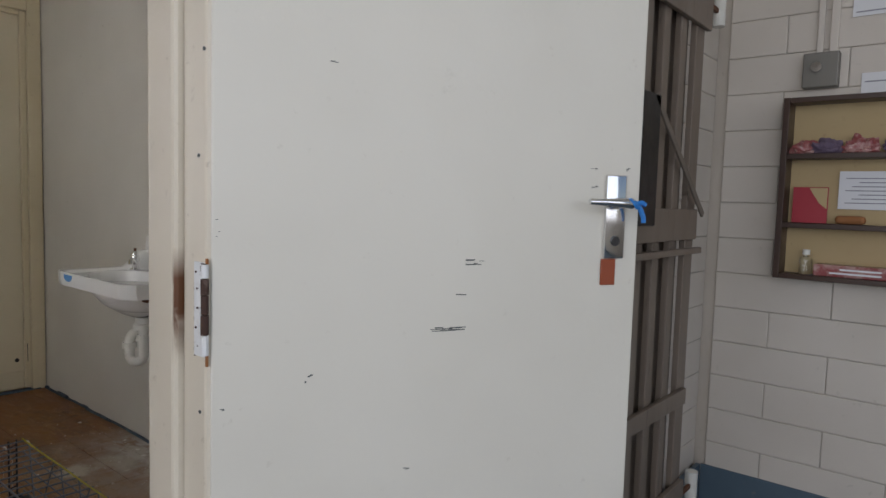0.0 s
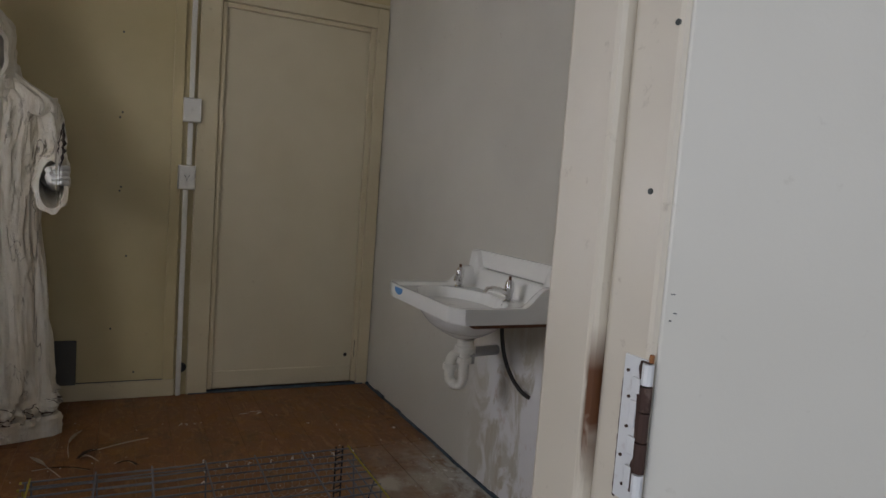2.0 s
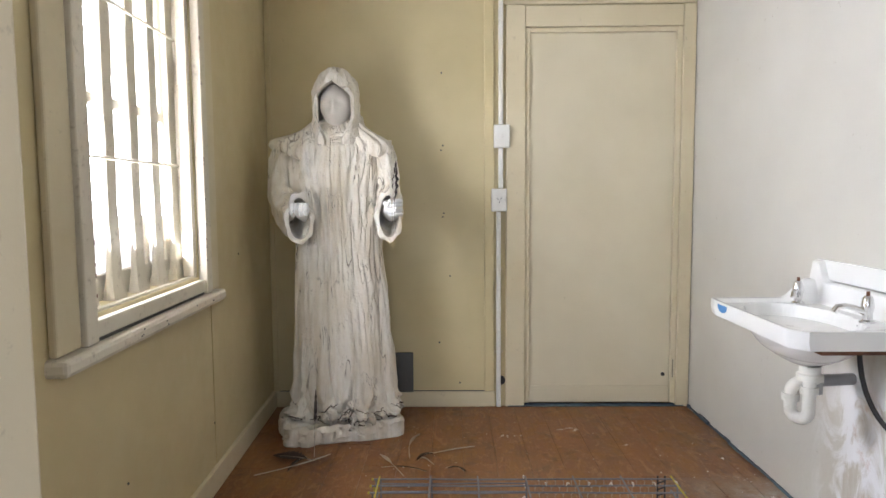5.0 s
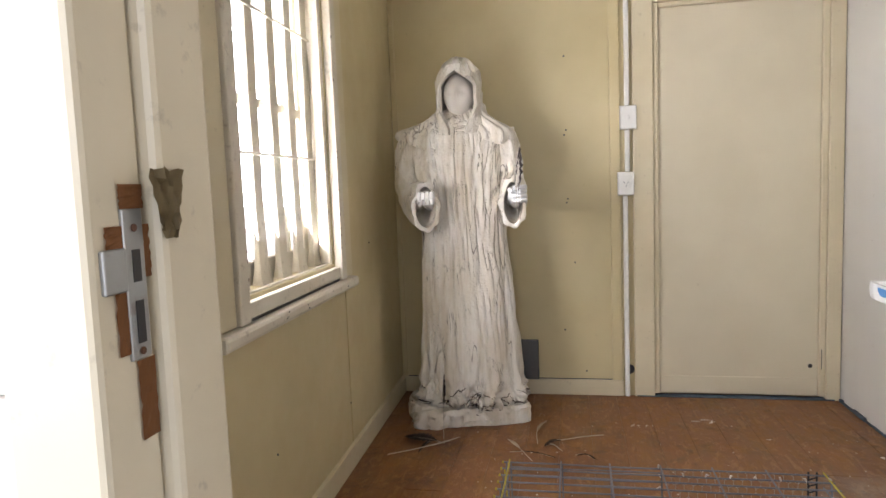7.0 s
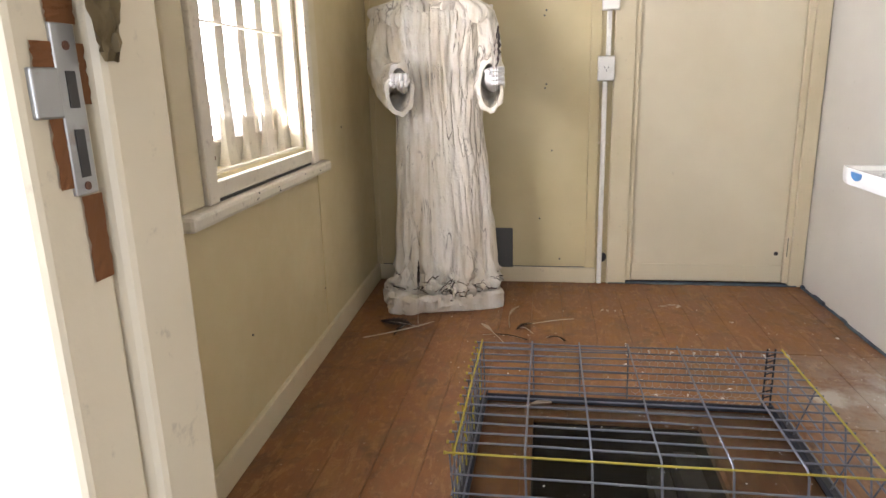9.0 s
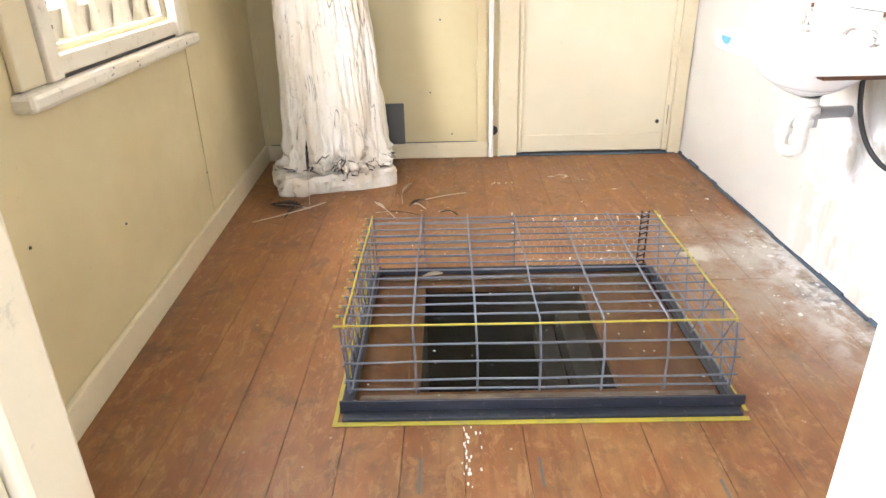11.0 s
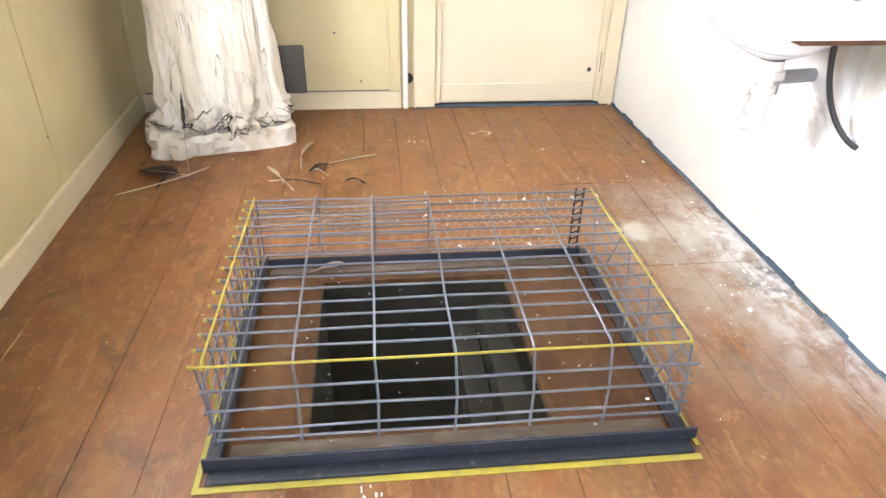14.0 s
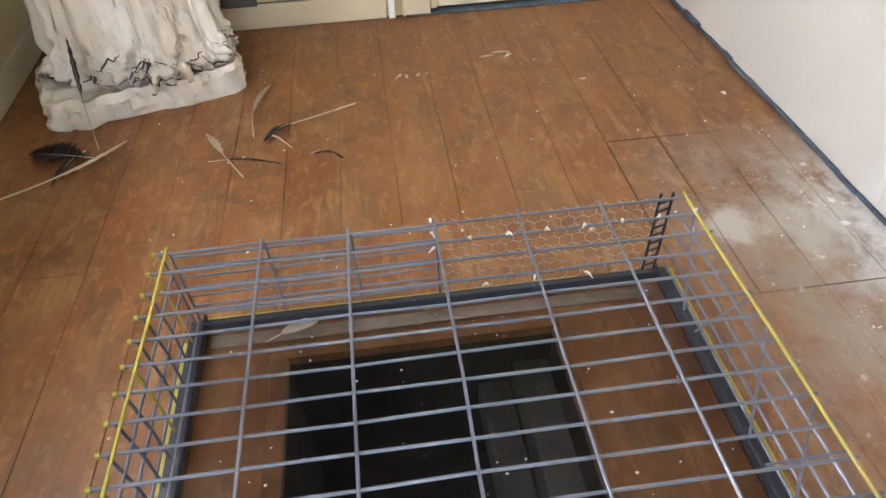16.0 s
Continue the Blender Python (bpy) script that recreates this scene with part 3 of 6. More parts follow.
win_box("architrave", 0.001, 0.022, s1 + 0.062, s1 + 0.172, w0 - 0.064, w1 + 0.10, 0.006, CREAM_TRIM)
win_box("architrave", 0.001, 0.034, s1 + 0.001, s1 + 0.060, w0 - 0.064, w1 + 0.10, 0.005)
win_box("architrave", 0.001, 0.022, s0, s1, w1 + 0.002, w1 + 0.10, 0.006, CREAM_TRIM)
win_box("window_sill", -0.02, 0.052, s0 - 0.185, s1 + 0.165, w0 - 0.108, w0 - 0.066, 0.012, WINDOW_PAINT)
win_box("window_board", -0.118, -0.032, s0, s1, w0 - 0.065, w0 - 0.002, 0.003)
win_box("sill_bead", -0.024, -0.006, s0, s1, w0 - 0.050, w0 + 0.008, 0.004)
# the shadow_gap strips are solid black, drawn as shade between the sill parts
win_box("shadow_gap", -0.030, -0.001, s0, s1, w0 - 0.062, w0 - 0.052, 0, BLACK)
win_box("sill_rail", 0.001, 0.026, s0, s1, w0 - 0.056, w0 - 0.010, 0.005)
win_box("shadow_gap", 0.001, 0.020, s0, s1, w0 - 0.0655, w0 - 0.0565, 0, BLACK)
for a, b, c, d in ((s0, s0 + 0.032, w0 + 0.005, w1), (s1 - 0.032, s1, w0 + 0.005, w1), (s0 + 0.033, s1 - 0.033, w1 - 0.03, w1)):
    win_box("window_frame", -0.044, -0.004, a, b, c, d, 0.004)
for a, b in ((s0, s0 + 0.006), (s1 - 0.006, s1)):
    win_box("reveal", -0.119, -0.046, a, b, w0 + 0.001, w1 - 0.001, 0)
pane = win_box("pane", -0.100, -0.096, s0 + 0.033, s1 - 0.033, w0 + 0.04, w1 - 0.03, 0, PANE)
pane.visible_shadow = False
win_box("meeting_rail", -0.112, -0.088, s0 + 0.033, s1 - 0.033, 1.42, 1.455, 0.004)
for s in (-1.80, -1.635, -1.475, -1.318, -1.160):
    rows = []
    for k in range(25):
        v = k / 24
        z = w0 - 0.0015 + (w1 - w0 - 0.028) * v ** 1.6
        foot = math.exp(-(z - w0) / 0.055)
        half, deep = 0.031 + 0.014 * foot + 0.0015 * math.sin(k * 1.9 + s * 40), 0.006 + 0.012 * foot
        rows.append([WM @ Vector((-0.064 + dx * deep, s + dy * half + 0.0015 * math.sin(k + s * 30), z)) for dx, dy in ((-1, -0.92), (-1, 0.92), (-0.3, 1), (0.3, 1), (1, 0.92), (1, -0.92), (0.3, -1), (-0.3, -1))])
    part("security_slat", loft_new(rows), WINDOW_PAINT, window)
for s, half in ((-1.335, 0.012), (s0 + 0.05, 0.018), (s1 - 0.05, 0.018)):
    win_box("sash_stile", -0.112, -0.088, s - half, s + half, w0 + 0.001, w1 - 0.03, 0.003)
win_box("sash_rail", -0.113, -0.087, s0 + 0.033, s1 - 0.033, w0 - 0.001, w0 + 0.075, 0.004)
for z in (1.268, 1.715):
    part("security_rod", tube(bmesh.new(), [WM @ Vector((-0.050, s0 + 0.01, z)), WM @ Vector((-0.050, s1 - 0.01, z))], 0.005, 8), WINDOW_PAINT, window)

random.seed(61)
for k in range(7):
    s, size = random.uniform(s0 - 0.15, s1 + 0.12), random.uniform(0.002, 0.007)
    z = w0 - 0.066 - random.uniform(0.004, 0.034)
    win_box("paint_chip", 0.0515, 0.0528, s - size, s + size * 0.8, z - size * 0.5, z + size * 0.5, 0, SCUFF_AND_SHADE)
for k in range(12):
    z, size = random.uniform(w0, w1), random.uniform(0.003, 0.007)
    for edge in (s0 - 0.004, s1 + 0.006):
        win_box("paint_chip", 0.0335, 0.0346, edge - 0.004, edge, z + edge * 0.01 - size * 1.4, z + edge * 0.01 + size, 0, RUST)

# outer door frame with its rebate
frame2 = thing("door_frame", "chipped cream timber frame of the open doorway", "door frame", (0.04, 0.8, 0), kind="structure")
for side, x in ((1, OPEN_R), (-1, OPEN_L)):
    def jamb(name, x0, x1, y0, y1, z0, z1, bevel, mat=RUSTY_TRIM if side > 0 else JAMB_TRIM, side=side, x=x):
        a, b = sorted((x + side * x0, x + side * x1))
        return part(name, local(frame2, slab(a, b, y0, y1, z0, z1, bevel)), mat, frame2)
    jamb("jamb", 0.0, 0.08, OUT_Y - 0.030, 0.776, -0.1, OPEN_TOP + 0.04, 0.006)
    jamb("door_stop", -0.013, 0.08, 0.777, FRONT_Y + 0.006, -0.003, OPEN_TOP + 0.02, 0.007)
part("head", local(frame2, slab(OPEN_L, OPEN_R, OUT_Y - 0.010, FRONT_Y, OPEN_TOP, OPEN_TOP + 0.055, 0.004)), CREAM_TRIM, frame2)
# rusted hinge on one jamb, torn-out strike plate on the other
hinge = part("hinge", local(frame2, slab(OPEN_R - 0.0026, OPEN_R + 0.001, 0.7125, 0.741, 0.880, 1.012, 0.001)), HINGE_PAINT, frame2, "chipped white butt hinge with rusty knuckle")
rows = []
for k in range(19):                                  # rusted leaf edge behind the knuckle, eaten ragged
    z = 0.893 + 0.118 * k / 18
    a = 0.7075 - 0.002 * noise.noise(Vector((k * 0.8, 1, 0)))
    b = 0.7185 + 0.0045 * noise.noise(Vector((k * 0.9, 6, 0)))
    rows.append([(OPEN_R - 0.0052, a, z), (OPEN_R - 0.0052, b, z), (OPEN_R - 0.0015, b, z), (OPEN_R - 0.0015, a, z)])
part("rusted_leaf", local(frame2, loft_new(rows)), HINGE_RUST, hinge, "dark rusted hinge leaf")
for k, (a, b) in enumerate(((0.884, 0.912), (0.913, 0.940), (0.941, 0.967), (0.968, 0.990), (0.991, 1.010))):
    part("knuckle", local(frame2, bar((OPEN_R - 0.0045, 0.7092, a + 0.0006), (OPEN_R - 0.0045, 0.7092, b), 0.0052 + 0.0004 * (k % 2), 10)), HINGE_RUST if k % 2 or k == 2 else HINGE_PAINT, hinge)
for y, z, w, h in ((0.7215, 0.905, 0.004, 0.010), (0.7205, 0.934, 0.005, 0.008), (0.7225, 0.962, 0.004, 0.012), (0.7210, 0.988, 0.005, 0.007)):
    part("paint_curl", local(frame2, slab(OPEN_R - 0.0062, OPEN_R - 0.0027, y - w, y + w, z - h, z + h, 0.0012)), HINGE_PAINT, hinge)
for z in (0.895, 0.920, 0.948, 0.975, 0.998):
    part("screw", local(frame2, bar((OPEN_R - 0.0042, 0.7315 + 0.003 * math.sin(z * 90), z), (OPEN_R - 0.002, 0.7315 + 0.003 * math.sin(z * 90), z), 0.0015, 8)), HINGE_RUST, hinge)
rows = []
for k in range(23):                                  # rusty line along the edge of the painted leaf
    z = 0.878 + 0.110 * k / 22
    w = 0.0012 + 0.0011 * noise.noise(Vector((k * 0.7, 3, 3)))
    rows.append([(OPEN_R - 0.0012, 0.7412 - w, z), (OPEN_R - 0.0012, 0.7416 + w, z), (OPEN_R + 0.0005, 0.7416 + w, z), (OPEN_R + 0.0005, 0.7412 - w, z)])
part("rust_line", local(frame2, loft_new(rows)), HINGE_RUST, hinge)
for z0, z1 in ((0.868, 0.886), (1.006, 1.018)):
    part("bare_wood", local(frame2, slab(OPEN_R - 0.003, OPEN_R + 0.001, 0.7078, 0.7112, z0, z1, 0.001)), BARE_WOOD, hinge)
X, UP, OUT = OPEN_L, 0.022, 0.0


def strike_box(x0, x1, y0, y1, z0, z1, bevel=0.0):
    return slab(X + x0, X + x1, y0 + OUT, y1 + OUT, z0 + UP, z1 + UP, bevel)


strike = part("strike_plate", local(frame2, strike_box(-0.001, 0.003, 0.746, 0.768, 1.000, 1.112, 0.001)), STEEL, frame2, "bent steel strike plate")
part("strike_lip", local(frame2, strike_box(-0.001, 0.004, 0.722, 0.7465, 1.052, 1.084, 0.0015)), STEEL, strike)
for a, b in ((1.058, 1.082), (1.012, 1.044)):
    part("latch_slot", local(frame2, strike_box(0.0025, 0.0036, 0.753, 0.762, a, b)), BLACK, strike)
for z in (1.006, 1.098):
    part("screw", local(frame2, bar((X + 0.002, 0.757 + OUT, z + UP), (X + 0.0042, 0.757 + OUT, z + UP), 0.003, 8)), RUST, strike)
for n, (a, b, c, d) in enumerate(((0.734, 0.747, 1.006, 1.052), (0.752, 0.772, 0.938, 0.999), (0.745, 0.772, 1.112, 1.130), (0.728, 0.747, 1.084, 1.100), (0.768, 0.7765, 1.06, 1.10))):
    bm = bmesh.new()
    steps = 9
    left = [(a + 0.003 * noise.noise(Vector((n * 5, k * 0.9, 1))), c + (d - c) * k / steps) for k in range(steps + 1)]
    right = [(b + 0.003 * noise.noise(Vector((n * 5, k * 0.9, 7))), c + (d - c) * k / steps + 0.003 * noise.noise(Vector((n, k, 3)))) for k in range(steps + 1)]
    loft(bm, [[(X + 0.0016 + 0.001 * noise.noise(Vector((n, k * 0.7, v))), y0 + (y1 - y0) * v / 4 + OUT, z0 + UP) for v in range(5)] for k, ((y0, z0), (y1, _)) in enumerate(zip(left, right))], False, False)
    bmesh.ops.solidify(bm, geom=bm.faces[:], thickness=0.003)
    part("torn_wood", local(frame2, bm), BARE_WOOD, frame2, "splintered bare wood where the paint tore away")
bm = bmesh.new()
loft(bm, [[(X + 0.0165 + 0.006 * noise.noise(Vector((i * 0.8, j * 0.8, 2))), 0.760 + 0.0046 * i * (0.35 + 0.65 * j / 8) + 0.016 * (1 - j / 8) + 0.003 * noise.noise(Vector((i, j * 0.9, 5))), 1.088 + UP + 0.0066 * j + 0.004 * noise.noise(Vector((i * 0.9, j, 8)))) for i in range(11)] for j in range(9)], False, False)
bmesh.ops.solidify(bm, geom=bm.faces[:], thickness=0.0012)
part("crumpled_tape", local(frame2, bm), TAPE, frame2, "crumpled brown tape over the torn wood", True)
for y, z in ((0.732, 1.158), (0.728, 0.80), (0.719, 1.30)):
    part("nail_head", local(frame2, bar((OPEN_R - 0.0012, y, z), (OPEN_R + 0.001, y, z), 0.0028, 8)), SCUFF_AND_SHADE, frame2)

# outer door leaf, thrown open
leaf = thing("door_2", "open off-white flush door with scuff marks and chrome lever handle", "door", (OPEN_R + 0.001, 0.7115, 0), kind="structure")
leaf.scale.x = 0.982
leaf.rotation_euler.z = math.atan2(-0.334, 0.519)
part("door_leaf", slab(0.004, 0.690, 0.0, 0.036, 0.012, 2.03, 0.003), LEAF_PAINT, leaf)
plate = part("lock_plate", slab(0.622, 0.660, -0.008, -0.0005, 1.019, 1.156, 0.003), CHROME, leaf, "polished chrome lock plate", True)
bm = bmesh.new()
tube(bm, [(0.644, -0.008, 1.110), (0.644, -0.040, 1.110)], 0.009, 14)
tube(bm, [(0.648, -0.040, 1.110), (0.630, -0.043, 1.110), (0.600, -0.043, 1.111), (0.572, -0.040, 1.111)], [0.009, 0.008, 0.006, 0.005], 12)
part("lever", bm, CHROME, plate, "chrome lever handle", True)
part("cylinder", bar((0.641, -0.011, 1.048), (0.641, -0.008, 1.048), 0.008, 16), BLACK, plate)
part("tag", slab(0.620, 0.647, -0.004, -0.0006, 0.975, 1.018, 0.001), ORANGE, leaf, "orange brown patch below the lock")
bm = bmesh.new()
tube(bm, [(0.648 + 0.012 * math.cos(a), -0.034 + 0.014 * math.sin(a), 1.110 + 0.006 * math.sin(2 * a)) for a in [k * 0.6 for k in range(12)]], 0.0035, 6)
tube(bm, [(0.660, -0.030, 1.110), (0.672, -0.028, 1.104), (0.680, -0.027, 1.090), (0.682, -0.026, 1.080)], 0.0045, 6)
tube(bm, [(0.660, -0.030, 1.110), (0.676, -0.029, 1.112), (0.682, -0.030, 1.108)], 0.004, 6)
part("ribbon", bm, BLUE_RIBBON, plate, "bright blue ribbon knotted on the lever")
random.seed(21)
for s, z, w, h, n in ((0.397, 1.013, 0.028, 0.010, 6), (0.356, 0.909, 0.046, 0.006, 8), (0.145, 0.848, 0.008, 0.006, 3), (0.138, 0.838, 0.006, 0.004, 2), (0.294, 0.692, 0.008, 0.010, 3), (0.170, 1.296, 0.012, 0.002, 2), (0.600, 1.165, 0.012, 0.004, 3), (0.605, 1.135, 0.010, 0.006, 3), (0.664, 1.165, 0.008, 0.006, 3), (0.02, 0.80, 0.008, 0.012, 3), (0.015, 1.06, 0.008, 0.03, 3), (0.377, 0.963, 0.02, 0.003, 2)):
    bm = bmesh.new()
    for k in range(n):
        a, b, l = s + random.uniform(-w, w) / 2, z + random.uniform(-h, h) / 2, random.uniform(0.25, 0.6) * w
        box(bm, a - l / 2, a + l / 2, -0.0012, 0.0002, b, b + random.uniform(0.0006, 0.0016), 0)
    part("scuff_mark", bm, SCUFF_AND_SHADE, leaf)

# verandah: neighbouring wall outside the window
house = thing("neighbour_house", "white sunlit weatherboard house beyond the window", "house", (-4.4, 4.0, -0.5))
bm = slab(-4.8, -4.42, -2, 12, -0.5, 4.2)
part("wall", local(house, bm), NEIGHBOUR, house)
for k in range(22):
    z = -0.4 + 0.2 * k
    part("weatherboard", local(house, slab(-4.42, -4.395, -2, 12, z, z + 0.185, 0.004)), NEIGHBOUR, house)
louvre = part("window", local(house, slab(-4.41, -4.37, 5.6, 6.6, 0.6, 2.3, 0.01)), NEIGHBOUR, house)
for k in range(11):
    part("louvre_blade", local(house, slab(-4.372, -4.355, 5.68, 6.52, 0.68 + k * 0.145, 0.79 + k * 0.145, 0.002)), NEIGHBOUR_GLASS, louvre)


# ---- the statue ----
def smoothstep(a, b, v):
    k = min(1.0, max(0.0, (v - a) / (b - a)))
    return k * k * (3 - 2 * k)


def between(table, v):
    for (a, *p), (b, *q) in zip(table, table[1:]):
        if v <= b:
            k = min(1.0, max(0.0, (v - a) / (b - a)))
            k = k * k * (3 - 2 * k)
            return [x + (y - x) * k for x, y in zip(p, q)]
    return list(table[-1][1:])


def folds(angle, z, seed=0.0):
    """Depth of the hanging folds at an angle round the robe and a height."""
    drift = 0.5 * math.sin(z * 1.7 + seed)
    ring = Vector((math.cos(angle), math.sin(angle), 0))
    f = 0.15 * math.sin(7 * angle + 2.0 * drift + seed)
    f += 1.3 * noise.noise(ring * 2.6 + Vector((0, 0, z * 0.7 + seed)))
    f += 0.85 * noise.noise(ring * (5.0 + z) + Vector((0.6 * z, 0, z * 2.1 + seed)))
    f += 0.55 * noise.noise(ring * 12 + Vector((z * 1.5, 0, z * 5.0 - seed)))
    f -= 0.8 * max(0.0, 0.12 - abs(noise.noise(ring * 4.6 + Vector((3 + 0.8 * z, 0, z * 1.9 + seed))))) / 0.12
    return f + 0.3


def statue_mesh():
    """Hooded robed figure on a rough slab; local origin under its middle, facing -y."""
    bm = bmesh.new()
    sides, steps = 220, 150
    rng = random.Random(11)
    # sharp creases: angle round the front, height, half length, slope, depth, half width
    creases = []
    for k in range(30):
        creases.append((rng.uniform(-3.3, 0.2), rng.uniform(0.10, 1.25), rng.uniform(0.06, 0.24), rng.uniform(-0.3, 0.3), rng.uniform(0.004, 0.011), rng.uniform(0.020, 0.050)))
    for k in range(18):                                 # pleats that run in from the shoulders to the girdle
        a = rng.choice((-2.3, -0.85)) + rng.uniform(-0.5, 0.5)
        creases.append((a, rng.uniform(1.05, 1.34), rng.uniform(0.08, 0.18), (1.0 if a > -1.57 else -1.0) * rng.uniform(0.4, 1.1), rng.uniform(0.006, 0.011), rng.uniform(0.020, 0.045)))
    for k in range(34):                                 # bunched cloth round the hem
        creases.append((rng.uniform(-3.5, 0.4), rng.uniform(0.07, 0.17), rng.uniform(0.03, 0.08), rng.uniform(-5, 5), rng.uniform(0.010, 0.022), rng.uniform(0.03, 0.07)))

    def creased(angle, z):
        total = 0.0
        for a0, z0, half, slope, depth, wide in creases:
            dz = z - z0
            if abs(dz) < half:
                d = (angle - a0 - slope * dz + math.pi) % (2 * math.pi) - math.pi
                if abs(d) < 3 * wide:
                    fade = 1 - (dz / half) ** 2
                    total += depth * fade * (1.1 * math.exp(-(d / wide) ** 2) - 0.5 * math.exp(-((abs(d) - 1.7 * wide) / wide) ** 2))
        return total

    turn = Matrix.Rotation(radians(17), 3, "Z")
    # slab
    rings = []
    for k, (grow, z) in enumerate(((0.985, 0.0), (1.0, 0.010), (1.01, 0.028), (0.995, 0.046), (1.005, 0.060), (1.0, 0.074), (0.965, 0.086), (0.92, 0.084), (0.86, 0.074), (0.5, 0.07))):
        ring = []
        for i in range(sides):
            a = 2 * math.pi * i / sides
            c, s = math.cos(a), math.sin(a)
            r = (abs(c / 0.292) ** 7 + abs(s / 0.195) ** 7) ** (-1 / 7)
            p = Vector((c * r, s * r, 0)) * grow
            p += Vector((c, s, 0)) * (0.014 * noise.noise(p * 6 + Vector((2, 0, z * 9))) - 0.020 * max(0.0, 0.12 - abs(noise.noise(p * 8 + Vector((0, 4, z * 22))))) / 0.12)
            p += Vector((c, s, 0)) * 0.014 * noise.noise(p * 11 + Vector((0, 0, z * 14))) + Vector((c, s, 0)) * 0.009 * noise.noise(p * 26 + Vector((0, 0, z * 60)))
            ring.append(turn @ p + Vector((0, 0, z + (0.016 * noise.noise(p * 16 + Vector((5, 0, 0))) if k > 1 else 0))))
        rings.append(ring)
    loft(bm, rings)
    # robe: height, half width, half depth, middle x, middle y, fold depth
    table = [(0.055, 0.235, 0.150, 0.024, 0.0, 0.014), (0.088, 0.246, 0.160, 0.023, 0.0, 0.020), (0.112, 0.268, 0.180, 0.023, 0.0, 0.026), (0.150, 0.258, 0.170, 0.022, 0.0, 0.022), (0.30, 0.248, 0.160, 0.020, 0.0, 0.017), (0.55, 0.232, 0.148, 0.016, 0.0, 0.012),
             (0.92, 0.207, 0.138, 0.010, 0.0, 0.009), (1.10, 0.206, 0.138, 0.006, -0.005, 0.009), (1.28, 0.228, 0.142, 0.0, -0.005, 0.009),
             (1.38, 0.222, 0.128, 0.0, 0.0, 0.009), (1.44, 0.180, 0.108, 0.0, 0.006, 0.008), (1.50, 0.100, 0.085, 0.008, 0.01, 0.004), (1.53, 0.06, 0.06, 0.010, 0.01, 0.0)]
    rings = []
    for k in range(steps + 1):
        z = 0.055 + (1.53 - 0.055) * k / steps
        w, d, cx, cy, depth = between(table, z)
        ring = []
        for i in range(sides):
            a = 2 * math.pi * i / sides
            f = depth * folds(a, z, 0.7) - creased(a, z)
            gather = 0.006 * math.sin(34 * a + 6 * noise.noise(Vector((a * 2, z * 3, 0)))) * smoothstep(0.85, 1.05, z) * (1 - smoothstep(1.15, 1.4, z))
            crumple = 0.026 * noise.noise(Vector((math.cos(a) * 7, math.sin(a) * 7, z * 12))) * (1 - smoothstep(0.1, 0.36, z)) - 0.026 * max(0.0, 0.15 - abs(noise.noise(Vector((math.cos(a) * 5, math.sin(a) * 5, z * 16 + 4))))) / 0.15 * (1 - smoothstep(0.07, 0.24, z))
            ring.append((cx + math.cos(a) * (w + f + gather + crumple), cy + math.sin(a) * (d + f + gather + crumple), z))
        rings.append(ring)
    loft(bm, rings)
    # dark tubes as cracks: wandering lines on the robe, most of them round the hem
    before = len(bm.faces)
    for n in range(44):
        low = n < 36
        k, i = (rng.uniform(1.0, 11) if low else rng.uniform(16, 125)), rng.uniform(0.46, 1.02) * sides
        run, line = rng.randint(5, 14) if low else rng.randint(6, 18), []
        slope = rng.uniform(-0.5, 0.5) if low else rng.choice((-1, 1)) * rng.uniform(1.2, 2.4)
        for _ in range(run):
            a, b = int(min(max(k, 0), steps)), int(i) % sides
            line.append(rings[a][b])
            k += slope + rng.uniform(-0.7, 0.7)
            i += rng.uniform(0.8, 1.6) if low else rng.uniform(-0.6, 0.6)
        wide = rng.uniform(0.0016, 0.0042) if low else rng.uniform(0.0008, 0.0016)
        tube(bm, line, [wide * (0.25 + 0.75 * math.sin(math.pi * (j + 0.3) / run)) for j in range(run)], 5)
    bm.faces.ensure_lookup_table()
    for n in range(before, len(bm.faces)):
        bm.faces[n].material_index = 3
    # cape over the shoulders, its hem proud of the arms
    cape = [(1.350, 0.246, 0.150, -0.004), (1.362, 0.268, 0.156, -0.008), (1.380, 0.277, 0.157, -0.010), (1.398, 0.276, 0.156, -0.010), (1.414, 0.262, 0.150, -0.008), (1.428, 0.236, 0.144, -0.004), (1.442, 0.205, 0.136, 0.0), (1.458, 0.172, 0.126, 0.004), (1.475, 0.145, 0.115, 0.006), (1.50, 0.115, 0.10, 0.008)]
    rings = []
    for z, w, d, cx in cape:
        ring = []
        for i in range(sides):
            a = 2 * math.pi * i / sides
            c, q = math.cos(a), math.sin(a)
            hem = smoothstep(1.46, 1.37, z)
            f = 0.010 * folds(a, z * 2, 3.1) + 0.003 * math.sin(26 * a + 5 * noise.noise(Vector((c * 2, q * 2, z * 8)))) * (0.4 + 0.6 * hem) - 0.05 * max(0.0, -q) ** 3
            cap = 0.026 * hem * abs(c) ** 6 * (1.0 if c < 0 else 0.45)
            drop = 0.035 * max(0.0, -q) ** 2 * hem - (0.030 if c < 0 else -0.012) * hem * abs(c) ** 8
            ring.append((cx + c * (w + f + cap), q * (d + f), z - drop + 0.016 * noise.noise(Vector((c * 6, q * 6, 2)))))
        rings.append(ring)
    loft(bm, rings, False)
    # rolled cloth round the neck, in two uneven turns
    for turn_no, (z0, w, d, r) in enumerate(((1.452, 0.140, 0.112, 0.020), (1.470, 0.112, 0.100, 0.017))):
        loop = []
        for i in range(73):
            a = 2 * math.pi * i / 72
